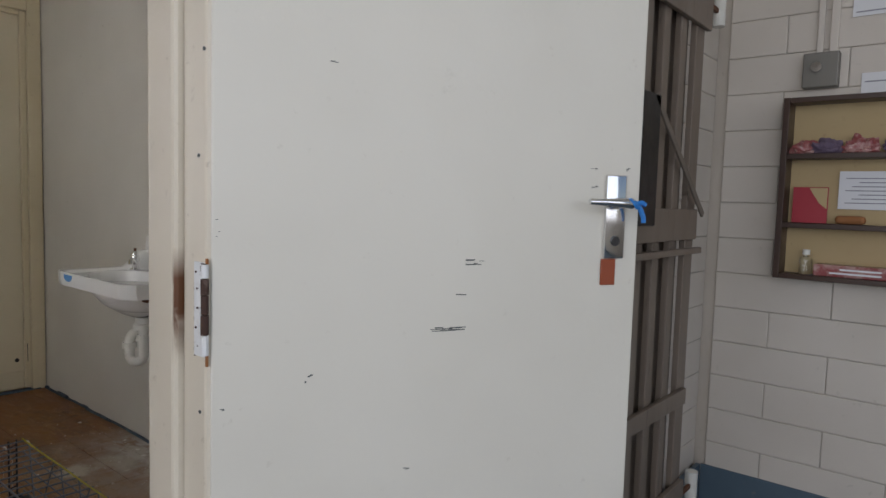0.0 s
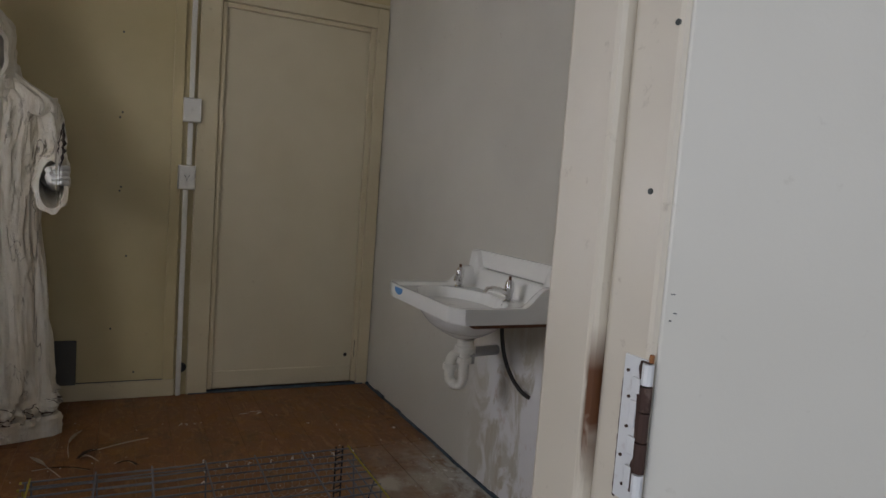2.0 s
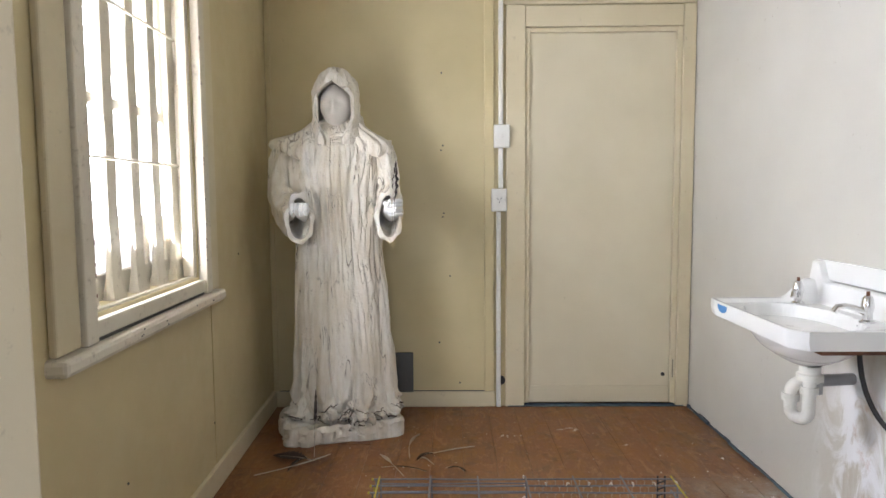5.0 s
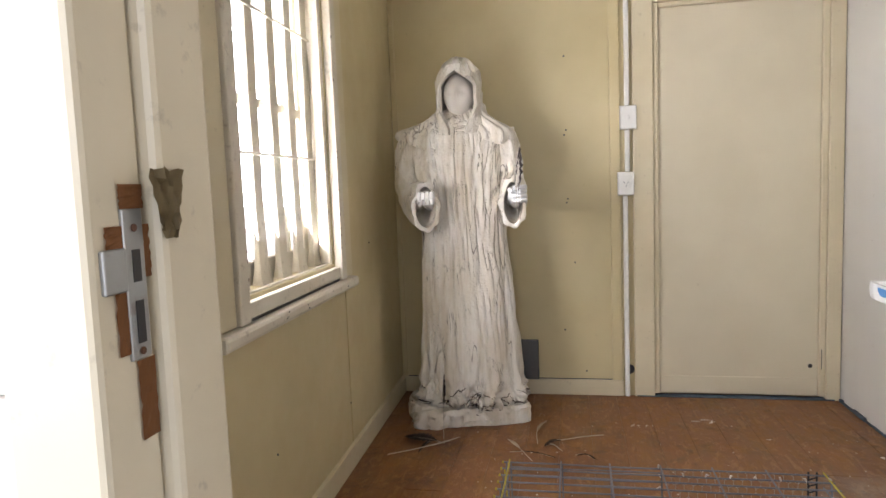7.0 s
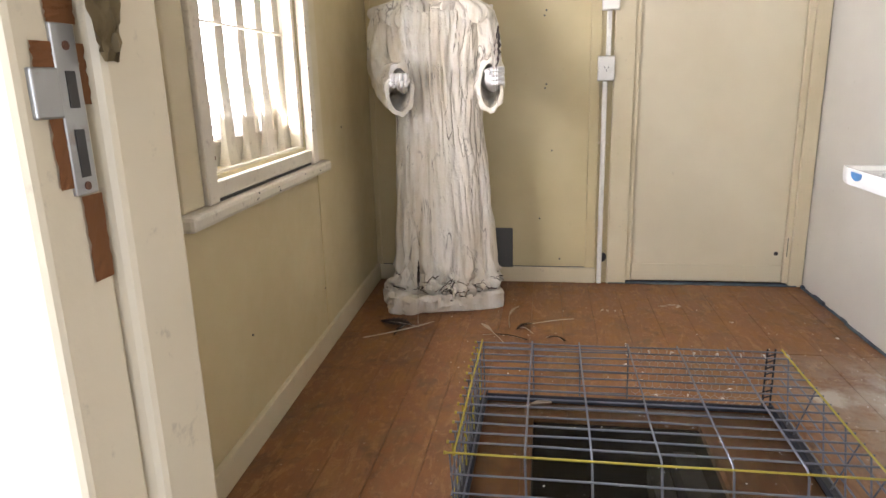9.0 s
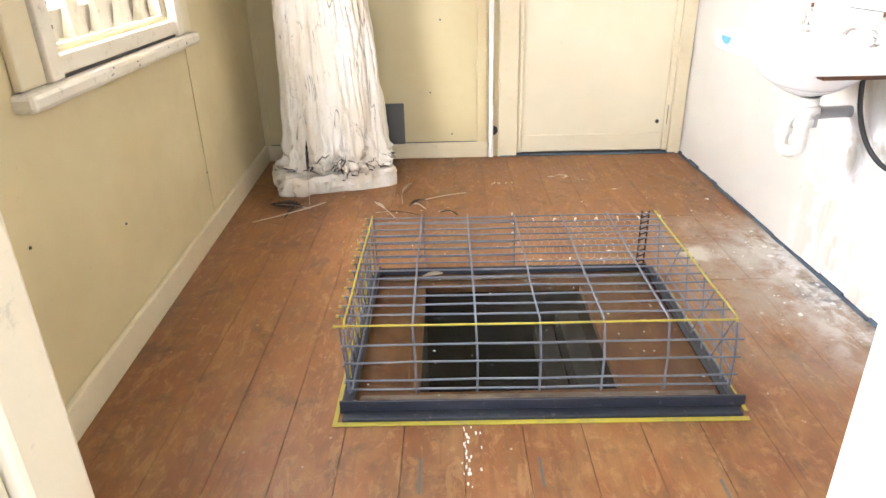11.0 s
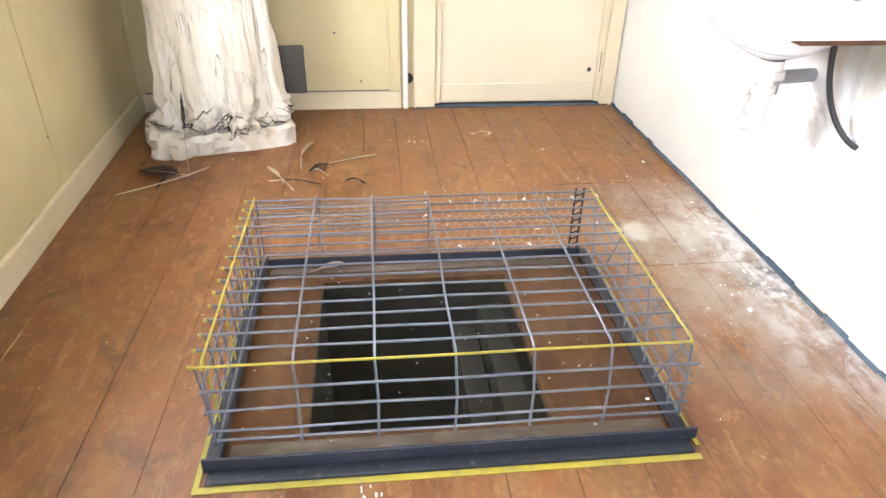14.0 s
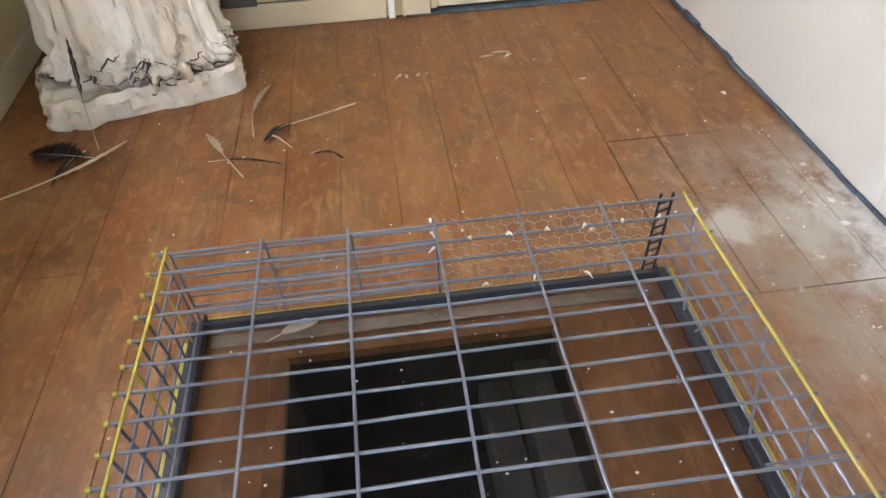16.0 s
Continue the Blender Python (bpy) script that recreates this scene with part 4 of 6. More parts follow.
            loop.append((0.010 + math.cos(a) * (w + 0.012 * math.sin(3 * a + turn_no)), math.sin(a) * d + 0.004, z0 - 0.040 * max(0.0, -math.sin(a)) ** 2 + 0.008 * math.sin(5 * a + turn_no * 2)))
        tube(bm, loop, [r * (0.8 + 0.35 * noise.noise(Vector((k * 0.35, turn_no * 5, 0)))) for k in range(73)], 10)
    # sleeves: path point, radius across, radius up
    arms = ([(-0.215, 0.0, 1.40, 0.066, 0.066), (-0.248, -0.005, 1.32, 0.064, 0.068), (-0.258, -0.02, 1.22, 0.060, 0.070), (-0.245, -0.055, 1.14, 0.061, 0.080), (-0.205, -0.12, 1.08, 0.064, 0.090), (-0.155, -0.20, 1.050, 0.066, 0.096), (-0.122, -0.265, 1.045, 0.064, 0.100)],
            [(0.200, 0.0, 1.40, 0.064, 0.064), (0.225, -0.005, 1.32, 0.062, 0.066), (0.245, -0.02, 1.22, 0.056, 0.068), (0.256, -0.055, 1.14, 0.058, 0.078), (0.264, -0.12, 1.09, 0.060, 0.088), (0.270, -0.20, 1.062, 0.060, 0.094), (0.275, -0.265, 1.052, 0.058, 0.100)])
    for which, arm in enumerate(arms):
        fine = []
        for k in range(41):
            v = k / 40 * (len(arm) - 1)
            i = min(int(v), len(arm) - 2)
            f = v - i
            p0, p1, p2, p3 = arm[max(i - 1, 0)], arm[i], arm[i + 1], arm[min(i + 2, len(arm) - 1)]
            fine.append([0.5 * (2 * b + (c - a) * f + (2 * a - 5 * b + 4 * c - d) * f * f + (3 * b - a - 3 * c + d) * f ** 3) for a, b, c, d in zip(p0, p1, p2, p3)])
        rings, inner = [], []
        for k, (x, y, z, rw, rh) in enumerate(fine):
            p = Vector((x, y, z))
            q, o = fine[min(k + 1, 40)], fine[max(k - 1, 0)]
            way = Vector((q[0] - o[0], q[1] - o[1], q[2] - o[2])).normalized()
            side = Vector((1, 0, 0)) - way * way.x
            side.normalize()
            up = side.cross(way)
            ring, hollow = [], []
            for i in range(48):
                a = 2 * math.pi * i / 48
                f = 0.005 * math.sin(7 * a + k * 0.24 + which) + 0.006 * abs(noise.noise(Vector((math.cos(a) * 5, math.sin(a) * 5, k * 0.35)))) + 0.008 * noise.noise(Vector((math.cos(a) * 3, math.sin(a) * 3, k * 0.22 + which * 9)))
                droop = 1.0 + 0.30 * max(0.0, -math.sin(a)) * smoothstep(22, 40, k)
                ring.append(p + side * math.cos(a) * (rw + f) + up * math.sin(a) * (rh + f) * droop)
                hollow.append(p + side * math.cos(a) * (rw - 0.016) + up * math.sin(a) * (rh - 0.018) * droop)
            rings.append(ring)
            inner.append(hollow)
        loft(bm, rings + inner[:24:-2], False)
        last = [bm.verts.new(v) for v in inner[25]]
        bm.faces.new(last)
        # forearm and curled fingers
        before = len(bm.faces)
        x, y, z = fine[40][:3]
        tube(bm, [(x, y + 0.16, z + 0.012), (x + 0.004, y + 0.02, z + 0.038), (x + 0.012, y - 0.03, z + 0.050)], [0.030, 0.029, 0.030], 14)
        hx, hy, hz = x + 0.020, y - 0.045, z + 0.052
        ball = bmesh.ops.create_icosphere(bm, subdivisions=3, radius=1)["verts"]
        for v in ball:
            v.co = Vector((hx + v.co.x * 0.036, hy + v.co.y * 0.034, hz + v.co.z * (0.040 if which else 0.030)))
        for f in range(4):
            if which:
                zz = hz + 0.030 - 0.019 * f
                pts = [(hx + 0.032, hy + 0.004, zz), (hx + 0.038, hy - 0.022, zz), (hx + 0.018, hy - 0.044, zz - 0.001), (hx - 0.010, hy - 0.040, zz - 0.002)]
            else:
                xx = hx - 0.032 + 0.019 * f
                pts = [(xx, hy - 0.010, hz + 0.022), (xx + 0.002, hy - 0.040, hz + 0.020), (xx + 0.004, hy - 0.056, hz - 0.002), (xx + 0.004, hy - 0.040, hz - 0.022)]
            tube(bm, pts, [0.0105, 0.0105, 0.0095, 0.0085], 10)
        thumb = [(hx - 0.02, hy - 0.01, hz + 0.02), (hx - 0.026, hy - 0.036, hz + 0.018), (hx - 0.012, hy - 0.052, hz + 0.008)] if which else [(hx - 0.03, hy - 0.005, hz), (hx - 0.040, hy - 0.035, hz - 0.012), (hx - 0.022, hy - 0.062, hz - 0.024)]
        tube(bm, thumb, [0.012, 0.011, 0.009], 10)
        bm.faces.ensure_lookup_table()
        for n in range(before, len(bm.faces)):
            bm.faces[n].material_index = 2
    # smooth featureless face
    before = len(bm.faces)
    ball = bmesh.ops.create_icosphere(bm, subdivisions=5, radius=1)["verts"]
    for v in ball:
        x, y, z = v.co
        front = max(0.0, -y)
        ridge = 0.016 * math.exp(-(x / 0.16) ** 2) * smoothstep(-0.42, -0.15, z) * (1 - smoothstep(-0.05, 0.35, z)) * front
        socket = 0.011 * (math.exp(-((x - 0.42) / 0.26) ** 2 - ((z - 0.12) / 0.16) ** 2) + math.exp(-((x + 0.42) / 0.26) ** 2 - ((z - 0.12) / 0.16) ** 2)) * front
        jaw = 1 - 0.24 * smoothstep(0.0, -1.0, z)
        v.co = Vector((0.012 + x * 0.076 * jaw, -0.035 + y * 0.088 - ridge + socket, 1.575 + z * 0.108))
    bm.faces.ensure_lookup_table()
    for n in range(before, len(bm.faces)):
        bm.faces[n].material_index = 1
    # hood: a thick shell open at the front
    levels, around = 34, 48
    outer, inner = [], []
    for k in range(levels + 1):
        u = k / levels
        z = 1.395 + u * 0.363
        if u < 0.62:
            w, d = 0.132 - 0.022 * smoothstep(0, 0.5, u), 0.135 - 0.010 * u
        else:
            q = (u - 0.62) / 0.38
            w, d = 0.110 * math.sqrt(max(0.0, 1 - q ** 2.3)), 0.128 * math.sqrt(max(0.0, 1 - q ** 2.3))
        gap = (0.30 + 0.62 * smoothstep(0.02, 0.42, u)) * (1 - smoothstep(0.60, 0.80, u)) if u < 0.80 else 0.0
        a0, a1 = -math.pi / 2 + gap, 1.5 * math.pi - gap
        lean = -0.012 - 0.020 * smoothstep(0.3, 0.85, u)
        row_o, row_i = [], []
        for i in range(around + 1):
            a = a0 + (a1 - a0) * i / around
            f = 0.009 * noise.noise(Vector((math.cos(a) * 3, math.sin(a) * 3, z * 9))) + 0.007 * noise.noise(Vector((math.cos(a) * 7, math.sin(a) * 7, z * 24))) - 0.008 * max(0.0, 0.12 - abs(noise.noise(Vector((math.cos(a) * 4, math.sin(a) * 4, z * 11 + 7))))) / 0.12
            lip = 0.008 * (math.exp(-(i / 2.5) ** 2) + math.exp(-((around - i) / 2.5) ** 2))
            row_o.append((0.012 + math.cos(a) * (w + f + lip), lean + math.sin(a) * (d + f + lip), z + f))
            row_i.append((0.012 + math.cos(a) * max(w - 0.016, 0.0), lean + math.sin(a) * max(d - 0.016, 0.0), z - 0.012 * smoothstep(0.7, 1.0, u)))
        outer.append(row_o)
        inner.append(row_i)
    ro = loft(bm, outer, False, False)
    ri = loft(bm, inner, False, False)
    for k in range(levels):
        bm.faces.new((ro[k][0], ri[k][0], ri[k + 1][0], ro[k + 1][0]))
        bm.faces.new((ro[k][-1], ro[k + 1][-1], ri[k + 1][-1], ri[k][-1]))
    for i in range(around):
        bm.faces.new((ro[0][i], ri[0][i], ri[0][i + 1], ro[0][i + 1]))
    return bm


statue = solid("statue", statue_mesh(), PLASTER, "white plaster statue of a hooded robed figure on a rough slab", "statue", smooth=True)
statue.data.materials.append(FACE_PLASTER)
statue.data.materials.append(HAND_PLASTER)
statue.data.materials.append(CRACK_LINE)
statue.location = (-0.553, 3.515, 0.0)


# ---- feathers, quill and leaf ----
def feather_parts(parent, length, width, bend, vane, shaft=FEATHER_PALE, bare=0.2):
    """Quill along +x with a frayed vane on both sides, slightly arched."""
    n = 22
    mid = [Vector((length * k / n, bend * math.sin(math.pi * k / n), 0.004 + 0.012 * math.sin(math.pi * k / n))) for k in range(n + 1)]
    part("shaft", tube(bmesh.new(), mid, [0.0016 - 0.0011 * k / n for k in range(n + 1)], 6), shaft, parent)
    for sign in (1, -1):
        bm = bmesh.new()
        rows = []
        for k in range(n + 1):
            u = k / n
            w = width * (0.6 if sign > 0 else 1.0) * math.sin(math.pi * min(1, max(0, (u - bare) / (1.02 - bare))) ** 0.8) * (0.75 + 0.25 * math.sin(k * 2.7 + length * 90)) if u > bare else 0.0004
            p = mid[k]
            rows.append([p, p + Vector((0.006, sign * w * 0.55, 0.003)), p + Vector((0.016, sign * w, 0.001))])
        loft(bm, rows, False, False)
        bmesh.ops.solidify(bm, geom=bm.faces[:], thickness=0.0006)
        part("vane", bm, vane, parent)


def feather(x, y, x2, y2, width, bend, vane, label, bare=0.2, z=0.002):
    f = thing("feather", label, "feather", (x, y, z), "feathers on the floor")
    f.rotation_euler.z = math.atan2(y2 - y, x2 - x)
    feather_parts(f, math.hypot(x2 - x, y2 - y), width, bend, vane, bare=bare)


feather(-0.823, 2.958, -0.553, 3.175, 0.012, -0.040, FEATHER_PALE, "long pale curved feather lying on the floorboards", 0.35)
feather(-0.600, 3.110, -0.790, 3.165, 0.072, 0.012, FEATHER_DARK, "broad dark feather beside the statue's slab", 0.15)
feather(-0.650, 3.155, -0.690, 3.005, 0.016, 0.0, FEATHER_DARK, "dark feather crossing the pale one", 0.1)
feather(-0.190, 3.140, -0.160, 3.420, 0.015, 0.022, LEAF_DRY, "grey feather pointing to the statue", 0.35)
feather(0.100, 3.272, -0.092, 3.188, 0.006, 0.022, FEATHER_PALE, "white curved quill lying on the floorboards", 0.02)
feather(-0.080, 3.195, -0.152, 3.118, 0.020, 0.0, FEATHER_DARK, "small brown feather lying on the floorboards", 0.05)
feather(-0.082, 3.070, -0.140, 3.135, 0.005, 0.004, FEATHER_PALE, "tiny white feather lying on the floorboards", 0.1)
feather(-0.202, 2.955, -0.318, 3.168, 0.017, 0.006, FEATHER_PALE, "short white feather lying on the floorboards", 0.42)
feather(-0.302, 3.042, -0.112, 2.997, 0.008, 0.0, FEATHER_DARK, "thin dark feather lying on the floorboards", 0.25)
feather(-0.028, 3.035, 0.048, 2.998, 0.007, 0.004, FEATHER_DARK, "tiny dark feather lying on the floorboards", 0.15)
foot, tip = Vector((-0.614, 3.159, 0.003)), Vector((-0.628, 3.285, 0.258))
lean = thing("feather", "upright dark-tipped feather leaning on the statue's slab", "feather", foot, "feathers on the floor")
lean.rotation_euler = (tip - foot).to_track_quat("X", "Z").to_euler()
feather_parts(lean, (tip - foot).length, 0.011, 0.0, FEATHER_DARK, bare=0.45)
for dx, dz, mat, label in ((0.0, 0.0, FEATHER_DARK, "dark quill held in the statue's fist"), (-0.006, -0.02, FEATHER_PALE, "pale quill held in the statue's fist")):
    q = thing("quill", label, "quill", (-0.236 + 2 * dx, 3.140, 0.990), "quills in the statue's fist")
    q.rotation_euler = (radians(4 if dx else 0), radians(-88), radians(80))
    feather_parts(q, 0.30 + dz, 0.021, 0.004, mat, bare=0.42)


# ---- wash basin ----
def basin_mesh():
    x0, x1, y0, y1 = 0.895, RIGHT_X - 0.001, 2.035, 2.620
    nx, ny = 44, 60
    bm = bmesh.new()

    def height(u, v):
        """u from the front to the wall, v along it, both 0 to 1."""
        edge = min(v, 1 - v) * (y1 - y0)
        rim = 0.795 + 0.066 * smoothstep(0.62, 0.86, u) * (1 - smoothstep(0.035, 0.075, edge)) + 0.064 * smoothstep(0.885, 0.915, u)
        bowl = ((u - 0.42) / 0.335) ** 2 + ((v - 0.5) / 0.40) ** 2
        dip = 0.125 * max(0.0, 1 - bowl ** 1.7) ** 0.55 if bowl < 1 else 0.0
        ledge = 0.010 * smoothstep(0.02, 0.05, edge) * smoothstep(0.03, 0.07, u) * (1 - smoothstep(0.86, 0.89, u))
        return rim - dip - ledge

    def at(i, j):
        u, v = i / nx, j / ny
        x, y = x0 + (x1 - x0) * u, y0 + (y1 - y0) * v
        cut = 0.035
        if u < 0.12 and v < 0.09:                      # chamfered front corners
            x += max(0.0, cut - (u / 0.12 + v / 0.09) * cut)
        if u < 0.12 and v > 0.91:
            x += max(0.0, cut - (u / 0.12 + (1 - v) / 0.09) * cut) * 0.3
        return x, y, height(u, v)

    top = [[bm.verts.new(at(i, j)) for j in range(ny + 1)] for i in range(nx + 1)]
    for i in range(nx):
        for j in range(ny):
            bm.faces.new((top[i][j], top[i + 1][j], top[i + 1][j + 1], top[i][j + 1]))
    border = [top[0][j] for j in range(ny + 1)] + [top[i][ny] for i in range(1, nx + 1)] + [top[nx][j] for j in range(ny - 1, -1, -1)] + [top[i][0] for i in range(nx - 1, 0, -1)]
    low = [bm.verts.new((v.co.x + 0.004, v.co.y, 0.744)) for v in border]
    middle = [bm.verts.new((v.co.x - 0.001, v.co.y, 0.765)) for v in border]
    n = len(border)
    for i in range(n):
        j = (i + 1) % n
        bm.faces.new((border[i], border[j], middle[j], middle[i]))
        bm.faces.new((middle[i], middle[j], low[j], low[i]))
    bm.faces.new(low)
    # round belly under the bowl
    rings = []
    for k in range(15):
        u = k / 14
        g = 1.0 - 0.82 * u ** 1.35
        rings.append([(1.072 + math.cos(a) * 0.150 * g, 2.328 + math.sin(a) * 0.228 * g, 0.746 - 0.108 * (0.55 * u + 0.45 * math.sin(u * math.pi / 2))) for a in [2 * math.pi * i / 40 for i in range(40)]])
    loft(bm, rings)
    return bm


basin = thing("wash_basin", "white porcelain wash basin fixed to the wall, blue sticker", "wash basin", (1.10, 2.33, 0.79))
bowl = part("basin", local(basin, basin_mesh()), PORCELAIN, basin, smooth=True)
part("splashback", local(basin, slab(RIGHT_X - 0.016, RIGHT_X - 0.001, 2.05, 2.632, 0.862, 0.928, 0.003)), PORCELAIN, basin)
bm = bmesh.new()
lathe(bm, [(0.0, 0.0), (0.018, 0.0), (0.017, 0.0008), (0.0, 0.0008)], (0, 0, 0), 24)
for v in bm.verts:
    v.co = Vector((0.8938 - v.co.z, 2.500 + v.co.x * 2.1, 0.782 + min(v.co.y, 0.005) * 1.1))
part("sticker", local(basin, bm), BLUE_INK, basin, "blue oval sticker")
bm = bmesh.new()
tube(bm, [(1.186, 2.245, 0.762), (1.192, 2.245, 0.766)], 0.009, 12)
part("overflow", local(basin, bm), BLACK, bowl)
part("waste", local(basin, lathe(bmesh.new(), [(0.004, 0.0), (0.021, 0.0), (0.023, 0.003), (0.004, 0.003)], (1.055, 2.328, 0.662), 20)), CHROME, bowl)
for y, x in ((2.545, 1.165), (2.215, 1.190)):
    tap = part("tap", local(basin, lathe(bmesh.new(), [(0.0, 0.0), (0.021, 0.0), (0.021, 0.005), (0.013, 0.010), (0.013, 0.030), (0.017, 0.042), (0.017, 0.050), (0.014, 0.070), (0.009, 0.078), (0.0, 0.079)], (x, y, 0.784), 20)), CHROME, basin, "chrome pillar tap with missing top", True)
    px, py = (0.45, 0.55) if y > 2.3 else (0.97, -0.1)
    part("spout", local(basin, tube(bmesh.new(), [(x - 0.008 * px, y - 0.008 * py, 0.815), (x - 0.035 * px, y - 0.035 * py, 0.826), (x - 0.062 * px, y - 0.062 * py, 0.832), (x - 0.084 * px, y - 0.084 * py, 0.829), (x - 0.094 * px, y - 0.094 * py, 0.814)], [0.010, 0.009, 0.0085, 0.0085, 0.009], 12)), CHROME, tap, "", True)
    part("spindle", local(basin, lathe(bmesh.new(), [(0.0, 0.0), (0.005, 0.0), (0.005, 0.012), (0.0, 0.013)], (x, y, 0.862), 10)), RUST, tap)
# white trap under the bowl
trap = thing("waste_trap", "white plastic waste trap with grey wall pipe", "drain trap", (1.09, 2.33, 0.62))
bm = bmesh.new()
lathe(bm, [(0.0, 0.0), (0.038, 0.0), (0.038, 0.018), (0.030, 0.022), (0.030, 0.044), (0.0, 0.046)], (1.09, 2.318, 0.588), 24)
part("collar", local(trap, bm), WHITE_PLASTIC, trap, "", True)
part("ring", local(trap, lathe(bmesh.new(), [(0.0, 0.0), (0.034, 0.0), (0.034, 0.006), (0.0, 0.006)], (1.09, 2.318, 0.6365), 24)), BLACK, trap)
UX, UY, US = -0.6, 0.8, 0.056                       # way and width of the bend in plan
u_bend = [(1.09, 2.318, 0.59), (1.09, 2.318, 0.530), (1.09, 2.318, 0.488)]
for k in range(1, 10):
    a = math.pi * k / 10
    along = US / 2 * (1 - math.cos(a))
    u_bend.append((1.09 + UX * along, 2.318 + UY * along, 0.488 - US / 2 * math.sin(a)))
lx, ly = 1.09 + UX * US, 2.318 + UY * US
u_bend += [(lx, ly, 0.488), (lx, ly, 0.535)]
u_bend += [(lx + 0.03 * (1 - math.cos(a)), ly - 0.004 * (1 - math.cos(a)), 0.535 + 0.035 * math.sin(a)) for a in [math.pi / 2 * k / 5 for k in range(1, 6)]] + [(1.15, 2.370, 0.572)]
part("bend", local(trap, tube(bmesh.new(), u_bend, 0.0185, 16)), WHITE_PLASTIC, trap, "", True)
part("nut", local(trap, lathe(bmesh.new(), [(0.0, 0.0), (0.026, 0.0), (0.026, 0.022), (0.0, 0.022)], (lx, ly, 0.512), 12)), WHITE_PLASTIC, trap)
part("nut", local(trap, lathe(bmesh.new(), [(0.0, 0.0), (0.026, 0.0), (0.026, 0.022), (0.0, 0.022)], (1.09, 2.318, 0.545), 12)), WHITE_PLASTIC, trap)
part("wall_pipe", local(trap, bar((1.145, 2.370, 0.570), (RIGHT_X, 2.425, 0.560), 0.019, 18)), GREY_PIPE, trap, "grey plastic pipe into the wall", True)
part("bracket", local(trap, slab(1.11, 1.15, 2.350, 2.356, 0.53, 0.575, 0.001)), STEEL, trap)
solid("hose", tube(bmesh.new(), [(1.20 + 0.086 * v ** 2.2, 2.262 - 0.087 * v ** 2.4, 0.744 - 0.297 * (1 - (1 - v) ** 1.35)) for v in [k / 20 for k in range(21)]], 0.0075, 12), BLACK, "black rubber hose hanging under the basin", "hose", smooth=True)
solid("basin_bracket", slab(0.965, RIGHT_X - 0.002, 2.040, 2.075, 0.732, 0.7435, 0.002), RUST, "dark rusty bracket under the basin", "bracket")

# ---- fittings on the back wall ----
for name, z0, z1, x0, x1, label in (("switch", 1.404, 1.524, 0.225, 0.309, "white surface light switch on the conduit"), ("power_socket", 1.068, 1.189, 0.212, 0.294, "white surface power socket on the conduit")):
    f = thing(name, label, name.replace("_", " "), ((x0 + x1) / 2, BACK_Y, (z0 + z1) / 2))
    part("box", local(f, slab(x0, x1, BACK_Y - 0.046, BACK_Y - 0.015, z0, z1, 0.004)), WHITE_PLASTIC, f)
    face = part("plate", local(f, slab(x0 + 0.003, x1 - 0.003, BACK_Y - 0.052, BACK_Y - 0.0465, z0 + 0.003, z1 - 0.003, 0.003)), WHITE_PLASTIC, f)
    mx, mz = (x0 + x1) / 2, (z0 + z1) / 2
    if name == "switch":
        part("rocker", local(f, slab(mx - 0.006, mx + 0.006, BACK_Y - 0.056, BACK_Y - 0.0525, mz - 0.010, mz + 0.010, 0.002)), WHITE_PLASTIC, face)
    else:
        for dx, dz, turn in ((-0.009, 0.006, -30), (0.009, 0.006, 30), (0.0, -0.010, 0)):
            m = Matrix.Translation((mx + dx, BACK_Y - 0.0525, mz + dz)) @ Matrix.Rotation(radians(turn), 4, "Y")
            part("pin_slot", local(f, box(bmesh.new(), -0.0013, 0.0013, -0.0006, 0.0006, -0.006, 0.006, 0, m)), BLACK, face)
conduit = thing("conduit", "white painted conduit running down the wall", "conduit", (0.251, BACK_Y, 0))
for z0, z1, x in ((0.002, 1.067, 0.250), (1.190, 1.403, 0.262), (1.525, 2.5, 0.262)):
    part("pipe", local(conduit, slab(x - 0.0125, x + 0.0125, BACK_Y - 0.034, BACK_Y - 0.0195, z0, z1, 0.005)), WHITE_PLASTIC, conduit)
for z in (0.30, 0.75):
    part("clip", local(conduit, slab(0.226, 0.274, BACK_Y - 0.0195, BACK_Y - 0.0145, z, z + 0.014, 0.002)), CREAM_TRIM, conduit)
solid("pipe_hole", bar((0.262, BACK_Y - 0.016, 0.147), (0.262, BACK_Y - 0.0135, 0.147), 0.026, 24), BLACK, "round dark hole in the wall behind the conduit", "hole")
bm = slab(-0.335, -0.213, BACK_Y - 0.030, BACK_Y - 0.019, 0.0845, 0.306, 0.006)
solid("grey_board", bm, GREY_PLATE, "dark grey board standing on the skirting", "board")
for x, z in ((-0.055, 1.395), (-0.045, 1.42), (-0.05, 1.80), (-0.048, 1.04), (-0.042, 1.06), (-0.07, 0.355), (-0.01, 0.72), (0.04, 0.13)):
    solid("nail", bar((x, BACK_Y - 0.003, z), (x, BACK_Y + 0.001, z), 0.005, 8), SCUFF_AND_SHADE, "dark nail head in the wall", "nail", group="nails in the back wall")
for s, z in ((-0.6, 0.9), (-2.44, 0.62), (-1.75, 0.35), (-1.0, 0.26), (-2.2, 0.48)):
    m = LEFT @ Vector((0.0, s, z))
    solid("nail", bar(m - Vector((0.001, 0, 0)), m + Vector((0.003, 0, 0)), 0.004, 8), SCUFF_AND_SHADE, "dark nail head in the wall", "nail", group="nails in the window wall")

